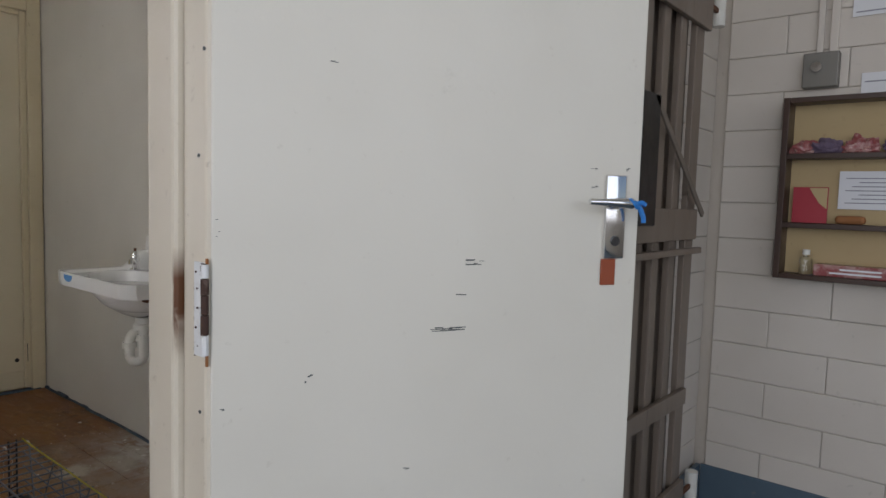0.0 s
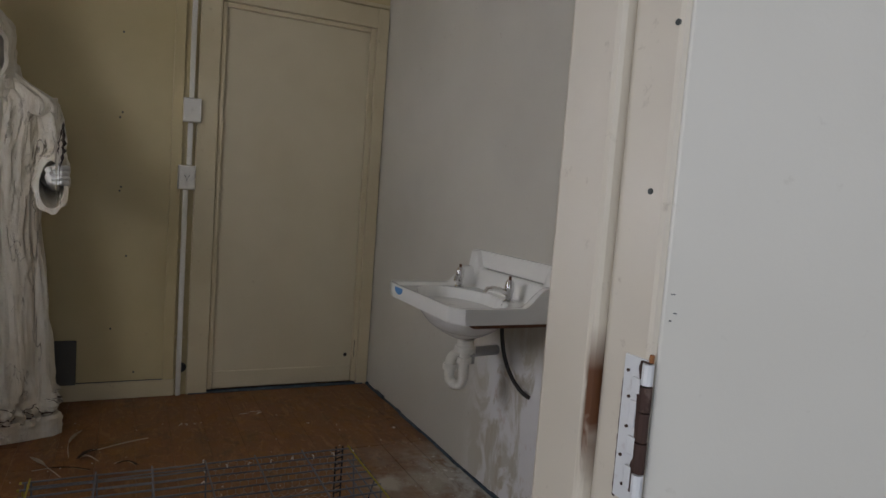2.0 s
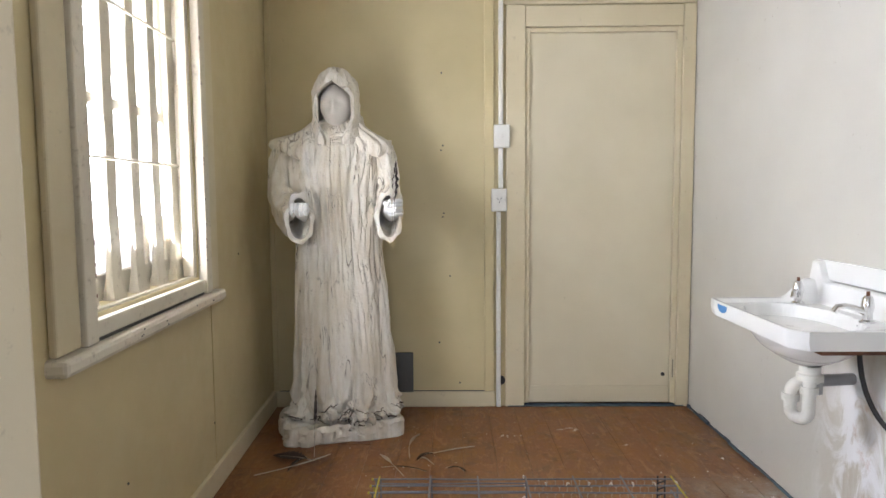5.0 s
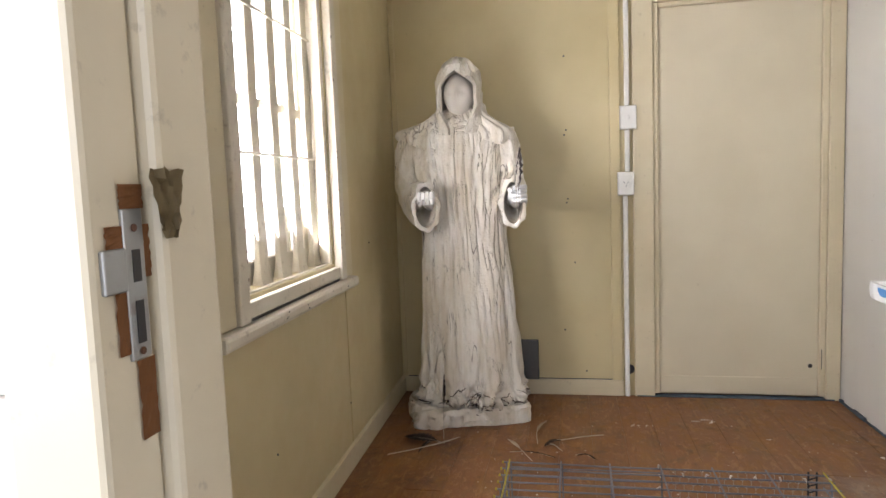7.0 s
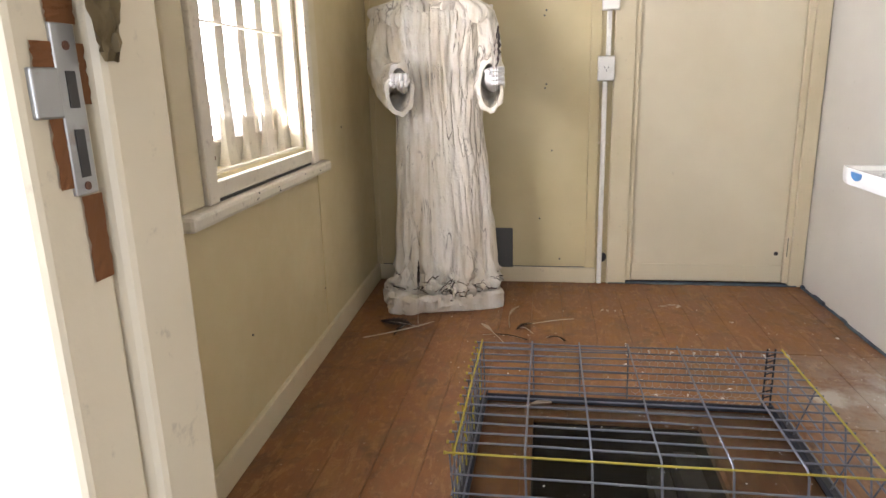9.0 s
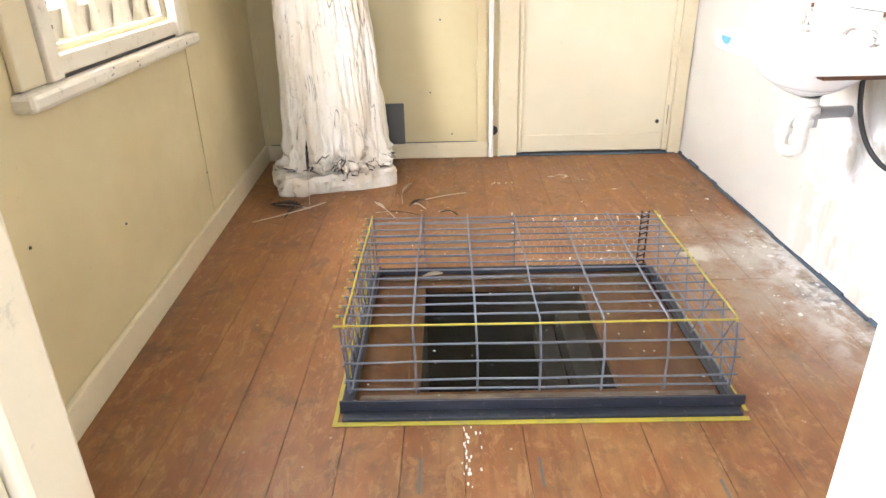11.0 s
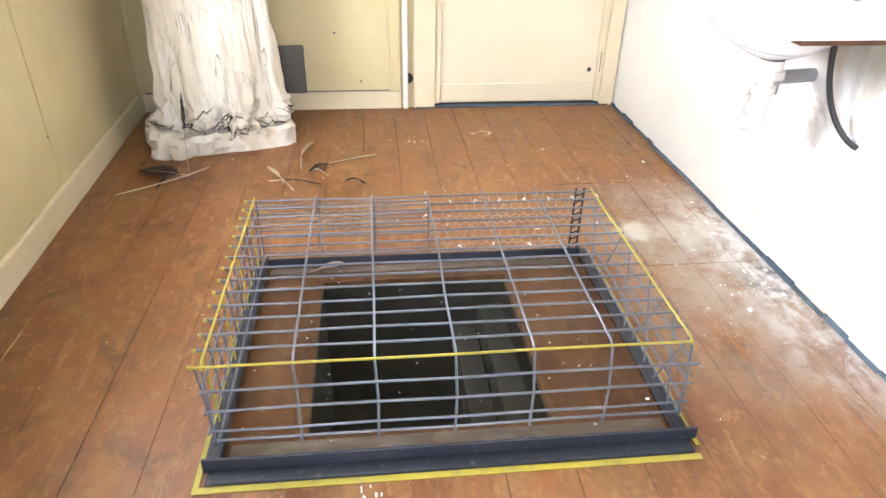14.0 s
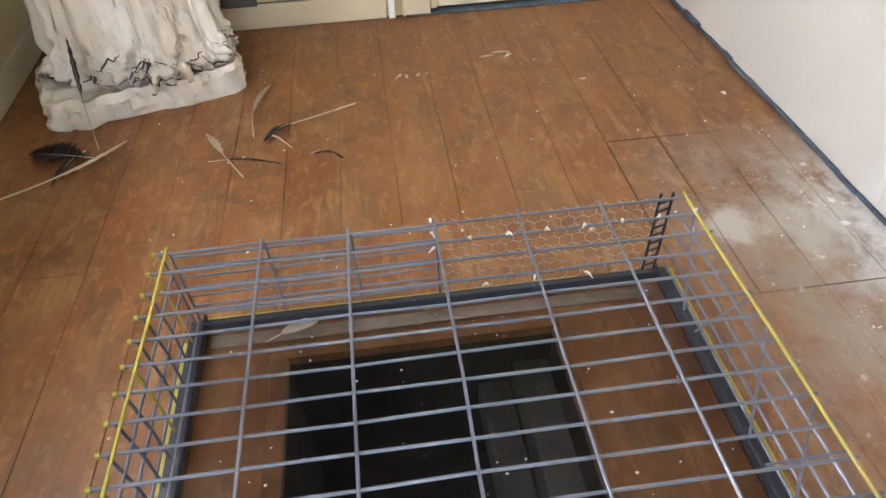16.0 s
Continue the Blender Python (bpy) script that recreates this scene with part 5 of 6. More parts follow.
# ---- hatch in the floor ----
hx0, hx1, hy0, hy1 = HATCH
hatch = thing("floor_hatch", "dark steel framed glass hatch over a black pit", "floor hatch", ((hx0 + hx1) / 2, (hy0 + hy1) / 2, 0))
for a, b, c, d in ((hx0 + 0.010, hx1 - 0.010, hy0, hy0 + 0.034), (hx0 + 0.034, hx1 - 0.034, hy1 - 0.034, hy1), (hx0, hx0 + 0.034, hy0 + 0.035, hy1), (hx1 - 0.034, hx1, hy0 + 0.035, hy1)):
    rail = part("frame_rail", local(hatch, slab(a, b, c, d, 0.0005, 0.010, 0.002)), DARK_STEEL, hatch)
part("upstand", local(hatch, slab(hx0 + 0.002, hx1 + 0.004, hy0 + 0.030, hy0 + 0.037, 0.011, 0.040, 0.002)), DARK_STEEL, hatch)
part("upstand", local(hatch, slab(hx0 + 0.035, hx1 - 0.035, hy1 - 0.037, hy1 - 0.030, 0.011, 0.034, 0.002)), DARK_STEEL, hatch)
part("upstand", local(hatch, slab(hx0 + 0.030, hx0 + 0.036, hy0 + 0.040, hy1 - 0.004, 0.011, 0.030, 0.002)), DARK_STEEL, hatch)
part("upstand", local(hatch, slab(hx1 - 0.036, hx1 - 0.030, hy0 + 0.040, hy1 - 0.004, 0.011, 0.030, 0.002)), DARK_STEEL, hatch)
sheet = part("glass_sheet", local(hatch, slab(hx0 + 0.038, hx1 - 0.038, hy0 + 0.05, hy1 - 0.042, 0.005, 0.011)), DUSTY_GLASS, hatch, "smoky dusty glass sheet")
for y0, y1 in ((hy0 + 0.052, hy0 + 0.100), (hy1 - 0.074, hy1 - 0.044)):
    part("ledge", local(hatch, slab(hx0 + 0.045, hx1 - 0.045, y0, y1, 0.0008, 0.0042, 0.001)), DUSTY_TIMBER, hatch, "dusty pale timber ledge under the glass")
random.seed(31)
bm = bmesh.new()
for k in range(70):
    x, y = random.uniform(hx0 + 0.05, hx1 - 0.05), random.uniform(hy0 + 0.06, hy1 - 0.06)
    r = random.choice((0.0008, 0.001, 0.0014, 0.002, 0.003 if y < 1.85 else 0.0015))
    box(bm, x - r, x + r * random.uniform(0.6, 2.0), y - r, y + r, 0.0112, 0.0112 + r * 0.5)
tagged(part("crumbs", local(hatch, bm), FLAKE, hatch, "pale crumbs on the glass"), kind="stuff")
for x0, x1, y0, y1 in ((hx0 - 0.012, hx1 + 0.002, hy0 - 0.016, hy0 - 0.001), (hx0 - 0.012, hx0 - 0.001, hy0 - 0.001, hy1 - 0.05), (hx0 + 0.02, hx1 - 0.2, hy1 + 0.001, hy1 + 0.009), (hx1 + 0.001, hx1 + 0.010, hy0 + 0.02, hy1)):
    bm = slab(x0, x1, y0, y1, 0.0006, 0.0022)
    solid("floor_line", bm, YELLOW, "yellow painted line on the floorboards round the hatch", "floor marking", group="yellow lines round the hatch")
# the pit below, its darkness put into the lining colour
px0, px1, py0, py1 = HOLE
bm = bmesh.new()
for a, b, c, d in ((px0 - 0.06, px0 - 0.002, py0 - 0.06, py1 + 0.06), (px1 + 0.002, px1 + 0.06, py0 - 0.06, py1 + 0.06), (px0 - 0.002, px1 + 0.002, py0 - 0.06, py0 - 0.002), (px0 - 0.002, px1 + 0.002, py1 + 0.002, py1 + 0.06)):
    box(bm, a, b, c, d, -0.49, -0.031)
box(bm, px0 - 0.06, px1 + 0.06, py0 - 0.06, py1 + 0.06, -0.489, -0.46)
structure("pit", bm, PIT, "pit under the floor, its lining coloured black as shade", "pit")
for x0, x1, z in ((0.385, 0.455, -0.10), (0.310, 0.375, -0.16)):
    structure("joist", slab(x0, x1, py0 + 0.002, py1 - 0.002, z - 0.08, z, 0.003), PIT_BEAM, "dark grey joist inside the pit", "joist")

# ---- wire cage over the hatch ----
cage = thing("wire_cage", "galvanised wire mesh cage with yellow painted edges over the hatch", "cage", (0.24, 2.09, 0.03))
CX0, CX1, CY0, CY1, TOP = -0.243, 0.722, 1.752, 2.448, 0.224
XS = [CX0, -0.073, 0.083, 0.241, 0.398, 0.556, CX1]
YS = [CY0 + (CY1 - CY0) * k / 14 for k in range(15)]
R = 0.0028
LEVELS = (0.170, 0.118, 0.066)


def wire(points, mat=GALVANISED, r=R, name="wire", label=""):
    random.seed(len(cage.children))
    pts = [Vector(points[0])]
    for a, b in zip(points, points[1:]):
        a, b = Vector(a), Vector(b)
        n = max(1, int((b - a).length / 0.16))
        for k in range(1, n + 1):
            wob = Vector([random.uniform(-0.0016, 0.0016) for _ in range(3)]) if k < n else Vector()
            pts.append(a + (b - a) * k / n + wob)
    return part(name, local(cage, tube(bmesh.new(), pts, r, 6)), mat, cage, label, True)


for k, y in enumerate(YS):
    wire([(CX0 - 0.020, y, TOP - 0.0065), (CX1 + 0.012 - (0.010 if k == 0 else 0), y, TOP - 0.0065)], YELLOW if k == 0 else GALVANISED)
for k, x in enumerate(XS):
    edge = k in (0, len(XS) - 1)
    wire([(x, CY1 + 0.008, TOP), (x, CY0 + 0.012, TOP), (x, CY0 - 0.003, TOP - 0.012)], YELLOW if edge else GALVANISED)
    wire([(x, CY0 - 0.003, TOP - 0.012), (x + 0.004, CY0 - 0.012, 0.118), (x + 0.002, CY0 - 0.016, 0.026)])
    if k < 4:
        wire([(x + 0.003, CY1 + 0.006, TOP - 0.008), (x + 0.006, CY1 + 0.004, 0.03)])
for z in LEVELS:
    wire([(CX0 - 0.004, CY0 - 0.016, z), (CX1 + 0.018, CY0 - 0.014, z)])
    wire([(CX0, CY1 + 0.010, z), (0.245, CY1 + 0.010, z)])
    wire([(CX0 - 0.007, CY0 - 0.018, z - 0.006), (CX0 - 0.007, CY1 + 0.012, z - 0.006)], r=0.0026)
for z in (0.197, 0.144, 0.092, 0.042):
    wire([(CX0 + 0.004, CY1 + 0.012, z), (0.243, CY1 + 0.012, z + 0.001)], r=0.0024)
wire([(CX0 + 0.006, CY0 - 0.014, 0.030), (CX0 + 0.006, CY1, 0.034)])
wire([(CX0 - 0.004, CY0 - 0.010, 0.034), (CX1 + 0.01, CY0 - 0.010, 0.034)])
for k, y in enumerate(YS):
    wire([(CX0 - 0.012, y, TOP - 0.008), (CX0 - 0.006, y + 0.004, 0.11), (CX0 - 0.004, y + 0.002, 0.026)], YELLOW if k % 4 == 1 else GALVANISED, 0.0026)
    part("wire_end", local(cage, bar((CX0 - 0.026, y, TOP - 0.0065), (CX0 - 0.0195, y, TOP - 0.0065), 0.0045, 8)), YELLOW, cage)
for z in (0.175, 0.125, 0.075, 0.035):
    wire([(CX1 + 0.004, CY0 - 0.008, z), (CX1 + 0.002, CY1 + 0.010, z)], r=0.0026)
for a, b in ((0, 1), (1, 0)):
    for k in range(5):
        y0, y1 = CY0 + (CY1 - CY0) * (k + 0.15) / 5, CY0 + (CY1 - CY0) * (k + 0.75) / 5
        ya, yb = (y0, y1) if a == 0 else (y1, y0)
        if (k + a) % 2 or k < 2:
            wire([(CX1 + 0.007, ya, TOP - 0.01), (CX1 - 0.006, yb, 0.028)], r=0.0024)
# laced corner post
for dx in (-0.012, 0.012):
    wire([(CX1 - 0.030 + dx, CY1 + 0.010, TOP), (CX1 - 0.030 + dx, CY1 + 0.010, 0.02)], DARK_STEEL, 0.003)
for k in range(9):
    wire([(CX1 - 0.044, CY1 + 0.010, 0.03 + k * 0.021), (CX1 - 0.016, CY1 + 0.010, 0.04 + k * 0.021)], DARK_STEEL, 0.0026)
# hexagonal netting on half of the far side
bm = bmesh.new()
NX0, NX1, cell = 0.246, CX1 - 0.046, 0.0155
rows = int((TOP - 0.03) / (cell * 1.5))
for r in range(rows):
    for c in range(int((NX1 - NX0) / (cell * 1.732))):
        x = NX0 + (c + (0.5 if r % 2 else 0)) * cell * 1.732 + cell
        z = 0.036 + r * cell * 1.5
        corner = [(x + cell * math.sin(math.pi / 3 * k), CY1 + 0.013 + 0.002 * math.sin(c * 1.7 + r), z + cell * math.cos(math.pi / 3 * k)) for k in range(6)]
        for k in (0, 1, 2):
            tube(bm, [corner[k], corner[k + 1]], 0.00065, 3)
tagged(part("netting", local(cage, bm), BRIGHT_WIRE, cage, "fine hexagonal wire netting"), kind="stuff")
random.seed(12)
for x, y, z in [(0.235 + 0.002 * k, CY1 + 0.004, z) for k, z in enumerate((0.222, 0.19, 0.15))] + [(0.30 + 0.07 * k, CY1 - 0.056, TOP) for k in range(6)] + [(0.34, CY1 - 0.01, 0.05), (0.44, CY1 - 0.01, 0.055), (0.55, CY1 - 0.012, 0.05), (CX1, CY1 - 0.05, TOP)]:
    way = Vector((random.uniform(-0.012, 0.012), -0.012, random.uniform(-0.002, 0.016)))
    part("cable_tie", local(cage, tube(bmesh.new(), [Vector((x, y, z)) - way * 0.5, Vector((x, y, z + 0.006)), Vector((x, y, z)) + way], [0.0022, 0.0028, 0.0010], 6)), FLAKE, cage, "white plastic cable tie")
bm = bmesh.new()
loft(bm, [[(-0.078 + 0.075 * u, 2.405 + 0.030 * (v - 0.5) * math.sin(math.pi * u) ** 0.6 + 0.02 * u, 0.013 + 0.006 * math.sin(3 * u) + 0.006 * abs(v - 0.5)) for v in [i / 4 for i in range(5)]] for u in [0.02 + 0.96 * k / 9 for k in range(10)]], False, False)
bmesh.ops.solidify(bm, geom=bm.faces[:], thickness=0.0008)
dry = thing("dry_leaf", "pale curled dry leaf on the hatch glass", "leaf", (-0.05, 2.41, 0.012))
part("blade", local(dry, bm), LEAF_DRY, dry)
part("stalk", local(dry, tube(bmesh.new(), [(-0.076, 2.405, 0.014), (-0.105, 2.390, 0.0135)], 0.0012, 5)), LEAF_DRY, dry)

# ---- verandah: gate folded against the wall ----
gate = thing("timber_gate", "weathered grey brown slatted gate folded against the wall", "gate", (1.80, 0.68, PORCH_Z))
GY = 0.66
for name, x0, x1, z0, z1, yy in (("rail", 1.40, 2.19, 1.69, 1.90, GY), ("rail", 1.40, 2.15, 1.00, 1.10, GY), ("rail", 1.40, 2.15, 0.955, 0.975, GY - 0.02), ("rail", 1.40, 2.14, 0.44, 0.495, GY), ("rail", 1.40, 2.17, 0.10, 0.165, GY)):
    part(name, local(gate, slab(x0, x1, yy - 0.018, yy, z0, z1, 0.003)), GATE_TIMBER, gate)
for k, x in enumerate((2.10, 1.965, 1.83, 1.70, 1.57, 1.43)):
    w = 0.075 if k == 0 else 0.05
    part("slat", local(gate, slab(x, x + w, GY + 0.001, GY + 0.022, PORCH_Z + 0.13, 1.89, 0.003)), GATE_TIMBER, gate)
part("backing", local(gate, slab(1.41, 2.13, GY + 0.040, GY + 0.050, PORCH_Z + 0.15, 1.80, 0.002)), GATE_BACK, gate)
m = Matrix.Translation((1.95, GY - 0.026, 1.25)) @ Matrix.Rotation(radians(37), 4, "Y")
part("strap", local(gate, box(bmesh.new(), -0.28, 0.28, -0.004, 0.004, -0.011, 0.011, 0.002, m)), GATE_BACK, gate, "thin brown diagonal brace")
part("strap", local(gate, slab(1.64, 1.76, GY - 0.03, GY - 0.019, 1.05, 1.42, 0.003)), BLACK, gate)
for z in (1.78, 0.10):
    pin = part("hinge_pin", local(gate, bar((2.30, GY, z - 0.05), (2.30, GY, z + 0.05), 0.022, 16)), WHITE_PLASTIC, gate, "white painted hinge barrel")
    part("hinge_arm", local(gate, slab(2.16, 2.285, GY - 0.006, GY + 0.006, z - 0.008, z + 0.008, 0.002)), RUST, pin)
part("foot", local(gate, slab(2.10, 2.17, GY - 0.01, GY + 0.02, PORCH_Z, PORCH_Z + 0.129, 0.003)), GATE_TIMBER, gate)

# ---- verandah: display shelf and fittings on the side wall ----
SX = 2.571
shelf = thing("display_shelf", "dark stained wooden display shelf with tan back", "shelf", (SX, 0.0, 1.18))
SY0, SY1 = -0.45, 0.475
part("backing", local(shelf, slab(SX - 0.012, SX - 0.002, SY0 + 0.015, SY1 - 0.015, 0.88, 1.48)), SHELF_BACK, shelf)
for y in (SY0, SY1 - 0.02):
    part("side_panel", local(shelf, slab(SX - 0.10, SX - 0.001, y, y + 0.02, 0.865, 1.497, 0.002)), SHELF_WOOD, shelf)
for z in (0.865, 1.045, 1.285, 1.478):
    part("shelf_board", local(shelf, slab(SX - 0.10, SX - 0.013, SY0 + 0.021, SY1 - 0.021, z, z + 0.018, 0.002)), SHELF_WOOD, shelf)
card = thing("card_folder", "red folded card with cream corner on the shelf", "card", (SX - 0.05, 0.38, 1.0635))
part("cover", slab(-0.006, 0.0, -0.055, 0.055, 0, 0.125, 0.001), RED, card)
bm = loft_new([[(x, y, z) for y, z in ((0.004, 0.122), (-0.053, 0.122), (-0.053, 0.050), (-0.030, 0.068))] for x in (-0.0090, -0.0066)])
bmesh.ops.recalc_face_normals(bm, faces=bm.faces[:])
part("corner", bm, SHELF_BACK, card)
note = thing("paper_note", "white printed note standing on the shelf", "note", (SX - 0.02, 0.18, 1.12))
part("sheet", slab(-0.003, 0.0, -0.12, 0.12, -0.005, 0.125, 0), PAPER, note)
for k in range(7):
    part("text_line", slab(-0.0045, -0.0032, -0.10, 0.10 - 0.02 * (k % 3), 0.015 + k * 0.014, 0.018 + k * 0.014), INK, note)
solid("wooden_block", slab(SX - 0.07, SX - 0.03, 0.21, 0.30, 1.0635, 1.092, 0.012), BARE_WOOD, "small rounded brown block on the shelf", "block")
for y, mat, label, h in ((0.40, PINK, "crumpled red wrapping on the shelf", 0.05), (0.34, PURPLE, "dark purple cloth heap on the shelf", 0.055), (0.24, PINK, "pink red wrapped bundle on the shelf", 0.06), (0.12, PURPLE, "dark cloth bundle on the shelf", 0.08)):
    bm = bmesh.new()
    for v in bmesh.ops.create_icosphere(bm, subdivisions=4, radius=1)["verts"]:
        f = 1 + 0.40 * noise.noise(v.co * 2.4 + Vector((y * 9, 0, 0))) + 0.28 * abs(noise.noise(v.co * 5)) - 0.12
        v.co = Vector((SX - 0.055 + v.co.x * 0.032 * f, y + v.co.y * 0.055 * f, 1.3035 + max(0.0, (v.co.z + 0.45) * 0.62 * h * f)))
    solid("cloth_bundle", bm, mat, label, "bundle", smooth=True)
bottle = thing("bottle", "small clear bottle with white cap on the shelf", "bottle", (SX - 0.055, 0.38, 0.8835))
part("body", lathe(bmesh.new(), [(0.0, 0.0), (0.020, 0.0), (0.021, 0.004), (0.021, 0.050), (0.010, 0.062), (0.010, 0.068), (0.0, 0.068)], (0, 0, 0), 20), BOTTLE_GLASS, bottle, "", True)
part("cap", lathe(bmesh.new(), [(0.0, 0.0685), (0.012, 0.0685), (0.012, 0.086), (0.0, 0.087)], (0, 0, 0), 16), WHITE_PLASTIC, bottle)
pack = thing("flat_pack", "flat red and white packet on the shelf", "packet", (SX - 0.05, 0.24, 0.8835))
part("carton", slab(-0.04, 0.04, -0.11, 0.11, 0, 0.04, 0.004), PINK, pack)
for k in range(2):
    part("print_bar", slab(-0.0415, -0.0402, -0.09, 0.06 - 0.03 * k, 0.010 + k * 0.013, 0.016 + k * 0.013), PAPER, pack)
keybox = thing("key_switch", "grey metal key switch box fed by a painted conduit", "switch", (SX, 0.38, 1.595))
part("box", slab(-0.045, -0.001, -0.055, 0.055, -0.06, 0.06, 0.004), GREY_METAL, keybox)
part("barrel", bar((-0.060, 0.01, 0.008), (-0.0455, 0.01, 0.008), 0.017, 20), CHROME, keybox, "chrome key barrel", True)
part("conduit", slab(-0.020, -0.001, -0.045, -0.018, 0.061, 1.15, 0.004), BLOCK_PAINT, keybox)
part("conduit", slab(-0.016, -0.001, 0.0, 0.022, 0.061, 1.15, 0.004), BLOCK_PAINT, keybox)
for y, z, w, h, top in ((0.05, 1.90, 0.25, 0.13, 1), (0.11, 1.528, 0.15, 0.05, 0)):
    sign = thing("notice", "white paper notice taped to the block wall", "notice", (SX, y, z))
    part("sheet", slab(-0.004, -0.001, -w, w, -h, h), PAPER, sign)
    part("rule", slab(-0.0055, -0.0042, -w + 0.01, w - 0.01, -h + 0.012, -h + 0.016), INK, sign)
    if top:
        part("disc", bar((-0.0055, 0.06, 0.0), (-0.0042, 0.06, 0.0), 0.10, 32), BLUE_INK, sign)
    else:
        part("rule", slab(-0.0055, -0.0042, -w + 0.01, w - 0.01, 0.018, 0.022), INK, sign)

# ---- floorboards, one by one ----
floor = structure("floor", slab(-1.25, RIGHT_X - 0.001, FRONT_Y + 0.007, BACK_Y + 0.06, -0.055, -0.030), PIT, "worn red brown timber floorboards", "floor")
bm = bmesh.new()
fy0, fy1 = FRONT_Y + 0.007, BACK_Y + 0.06
for a, b, c, d in ((-1.25, px0 - 0.001, fy0, fy1), (px1 + 0.001, RIGHT_X - 0.001, fy0, fy1), (px0 - 0.001, px1 + 0.001, fy0, py0 - 0.001), (px0 - 0.001, px1 + 0.001, py1 + 0.001, fy1)):
    box(bm, a, b, c, d, -0.055, -0.024)
bm.to_mesh(floor.data)
bm.free()
GAP = 0.0006


def board(x0, x1, y0, y1, drop=0.0):
    if x1 - x0 < 0.008 or y1 - y0 < 0.02:
        return
    me = mesh_of("board", slab(x0 + GAP, x1 - GAP, y0 + GAP, y1 - GAP, -0.0235, drop, 0.0006), BOARDS)
    ob = new("board", me)
    ob.parent = floor


random.seed(77)
PATCH_X, PATCH_Y0, PATCH_Y1 = 0.80, 2.372, 2.958
seam = 0.19 - 0.143 * 9
while seam < RIGHT_X - 0.01:
    a, b = seam, min(seam + 0.143, RIGHT_X - 0.003)
    cuts = [fy0, fy1]
    if random.random() < 0.55 and b < px0:
        cuts.insert(1, random.uniform(1.4, 3.4))
    if a >= PATCH_X - 0.05:
        cuts = [fy0, PATCH_Y0, PATCH_Y1, fy1]
    for c, d in zip(cuts, cuts[1:]):
        drop = random.uniform(-0.0012, 0.0)
        if b <= px0 or a >= px1:
            edge = 0.0016 if (a >= PATCH_X - 0.05 and c == PATCH_Y0) else 0.0
            board(a + edge, b, c + edge, d - edge, drop)
            continue
        board(a, b, c, py0, drop)
        board(a, b, py1, d, drop)
        board(a, min(b, px0), py0, py1, drop)
        board(max(a, px1), b, py0, py1, drop)
    seam += 0.143
for x, y, l in ((-0.053, 1.475, 0.055), (0.217, 1.480, 0.045), (0.60, 1.42, 0.03)):
    bm = slab(x - 0.003, x + 0.003, y - l, y + l, 0.0002, 0.0009)
    solid("floor_gap", bm, SCUFF_AND_SHADE, "dark split in the floorboards", "floor mark", group="splits in the floorboards")
for x, y, l, turn in ((0.24, 3.42, 0.030, 70), (0.265, 3.415, 0.028, 100), (0.30, 3.42, 0.022, 80), (0.53, 3.50, 0.04, 10), (0.58, 3.52, 0.05, -5), (0.60, 3.49, 0.04, 60), (0.80, 3.30, 0.02, 20), (0.62, 2.62, 0.022, 5)):
    bm = bmesh.new()
    m = Matrix.Translation((x, y, 0)) @ Matrix.Rotation(radians(turn), 4, "Z")
    for k in range(5):
        o = random.uniform(-0.3, 0.3) * l
        box(bm, o - l * random.uniform(0.15, 0.5), o + l * random.uniform(0.15, 0.5), 0.0022 * (k - 2), 0.0022 * (k - 2) + 0.0012, 0.0002, 0.0007, 0, m)
    solid("scrape_mark", bm, FLAKE, "pale scrape mark on the floorboards", "floor mark", group="scrape marks on the floorboards")
random.seed(5)
bm = bmesh.new()
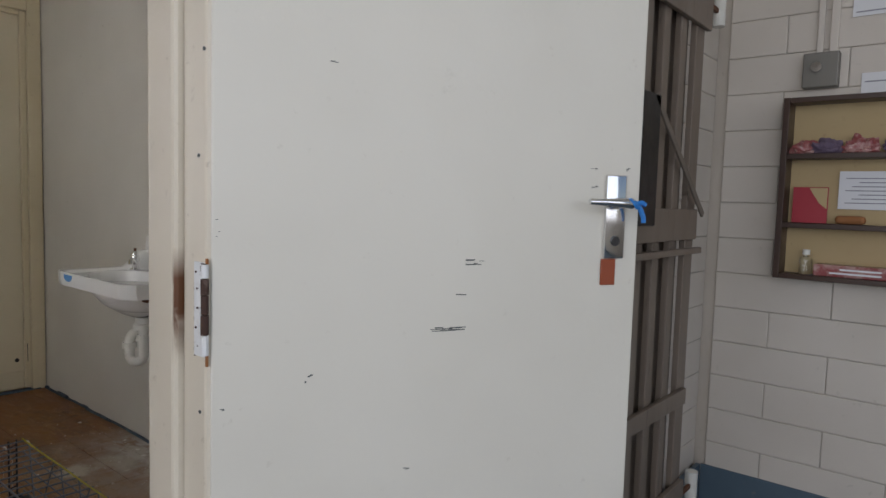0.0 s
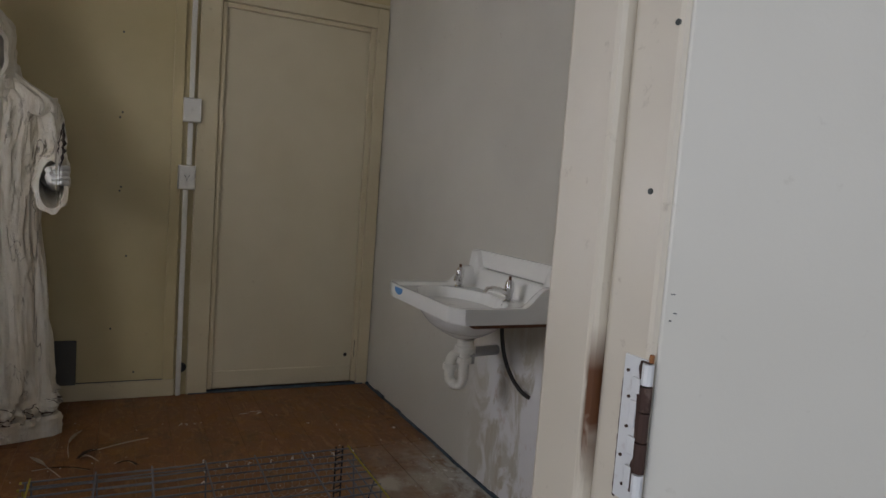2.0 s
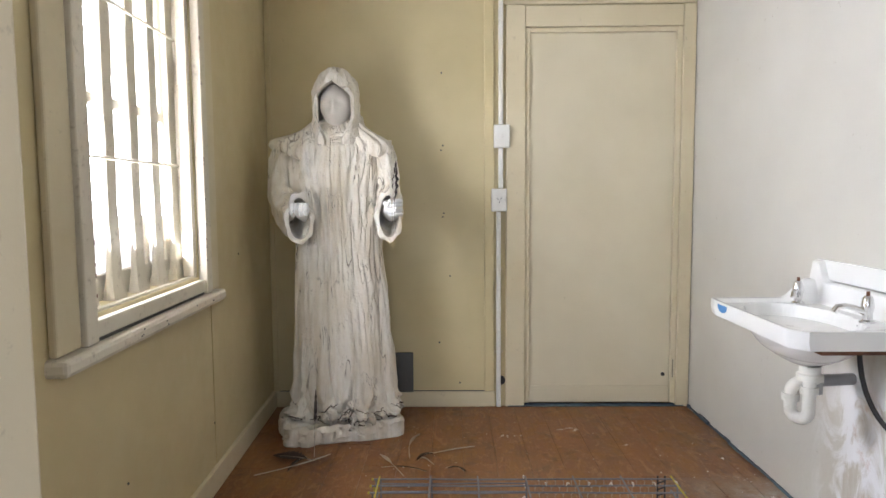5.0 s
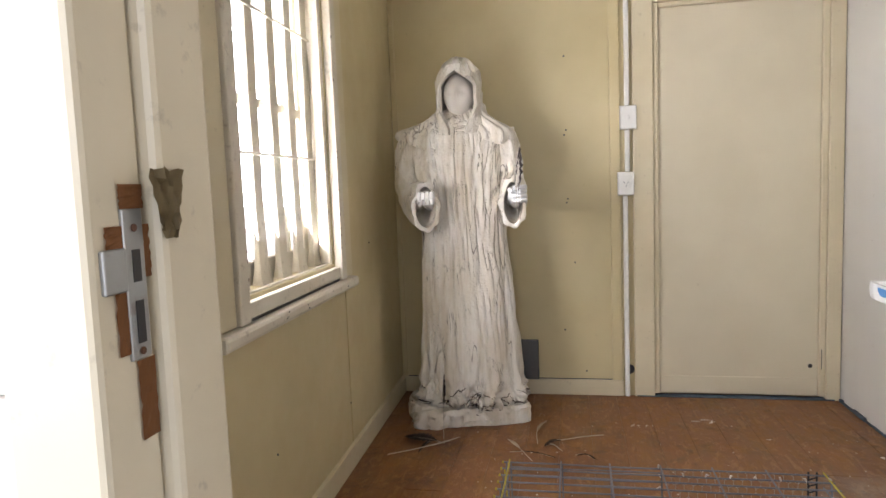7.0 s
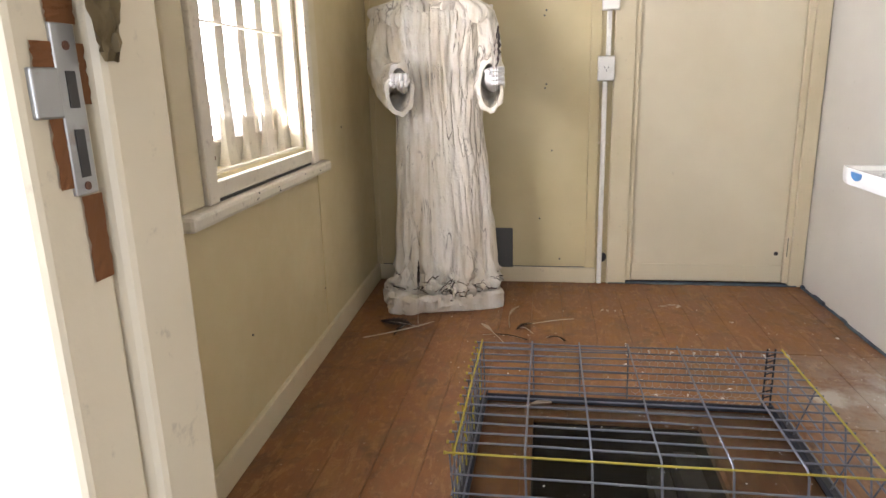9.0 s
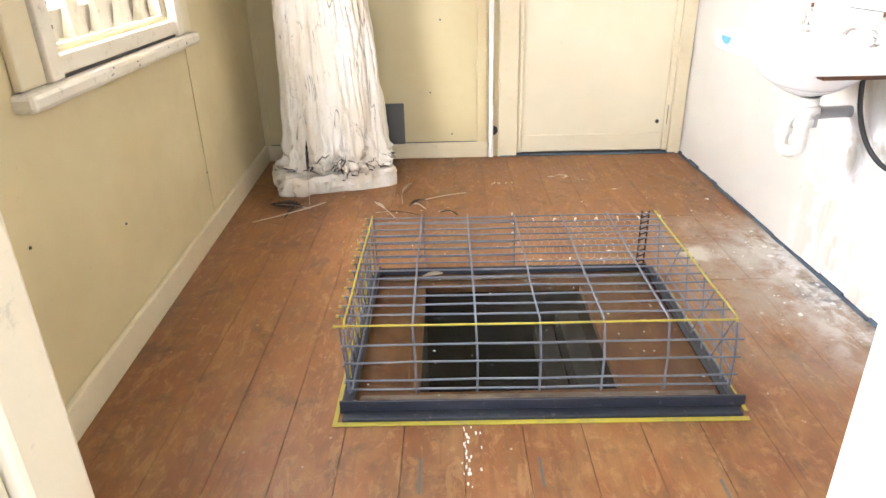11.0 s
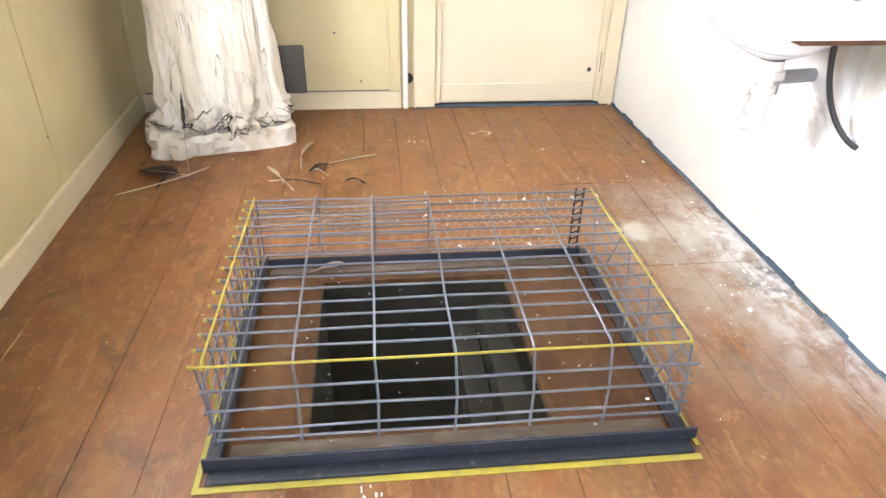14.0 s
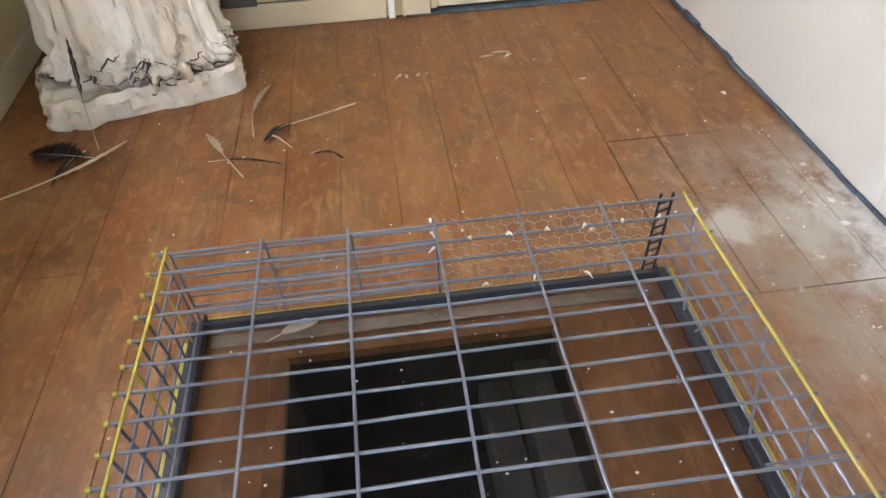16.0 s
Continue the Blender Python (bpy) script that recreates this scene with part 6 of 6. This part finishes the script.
for k in range(130):
    if k < 70:
        x, y = RIGHT_X - 0.02 - abs(random.gauss(0, 0.14)), random.gauss(2.45, 0.28)
    else:
        x, y = random.uniform(-0.5, 1.2), random.uniform(2.5, 3.6)
    if y < 1.0 or y > BACK_Y - 0.05 or (x < hx1 + 0.02 and y < hy1 + 0.02):
        continue
    r = random.uniform(0.0015, 0.006) * (2.2 if k < 9 else 0.6)
    n = random.randint(4, 6)
    t0 = random.random() * 6
    pts = [(x + r * random.uniform(0.5, 1.3) * math.cos(t0 + 6.283 * i / n), y + r * random.uniform(0.5, 1.6) * math.sin(t0 + 6.283 * i / n)) for i in range(n)]
    lo, hi = [bm.verts.new((*p, 0.0002)) for p in pts], [bm.verts.new((*p, 0.0018)) for p in pts]
    bm.faces.new(hi)
    for i in range(n):
        bm.faces.new((lo[i], lo[(i + 1) % n], hi[(i + 1) % n], hi[i]))
for k in range(34):
    x, y = 0.055 + random.gauss(0, 0.006) + (0.03 if k % 9 == 0 else 0), 1.62 - 0.30 * (k / 46) ** 1.6 + random.gauss(0, 0.008)
    r = random.uniform(0.0008, 0.0032)
    box(bm, x - r * 0.7, x + r * 0.7, y - r * 1.6, y + r * 1.6, 0.0002, 0.0016)
solid("paint_flakes", bm, FLAKE, "white plaster crumbs and paint flakes on the floor", "debris", "stuff")

# ---- blocks of the verandah walls ----
COURSE, LENGTH, JOINT, START = 0.1355, 0.40, 0.0004, 0.045 - 0.1355 * 3
block = mesh_of("block", slab(-LENGTH / 2 + JOINT, LENGTH / 2 - JOINT, -0.012, 0.0, -COURSE / 2 + JOINT, COURSE / 2 - JOINT, 0.0045), BLOCK_PAINT)
half = mesh_of("block", slab(-LENGTH / 4 + JOINT, LENGTH / 4 - JOINT, -0.012, 0.0, -COURSE / 2 + JOINT, COURSE / 2 - JOINT, 0.0045), BLOCK_PAINT)


def lay(parent, start, end, place, turn, top):
    row, z = 0, START + COURSE / 2
    while z < top:
        u = start
        while u < end - 0.05:
            short = (row % 2 and u == start) or u + LENGTH > end + 0.01
            l = LENGTH / 2 if short else LENGTH
            if u + l > end + 0.01:
                break
            ob = new("block", half if short else block)
            ob.parent = parent
            ob.location = place(u + l / 2, z)
            ob.rotation_euler.z = turn
            u += l
        row, z = row + 1, z + COURSE


lay(wall_front, 0.578, 2.58, lambda u, z: (u, OUT_Y + 0.012, z), 0, 2.5)
lay(wall_front, OPEN_L - 0.082 - 1.0, OPEN_L - 0.082, lambda u, z: (u, OUT_Y + 0.012, z), 0, 2.5)
lay(wall_side, -0.90, 0.725, lambda u, z: (2.584, u, z), -math.pi / 2, 2.5)
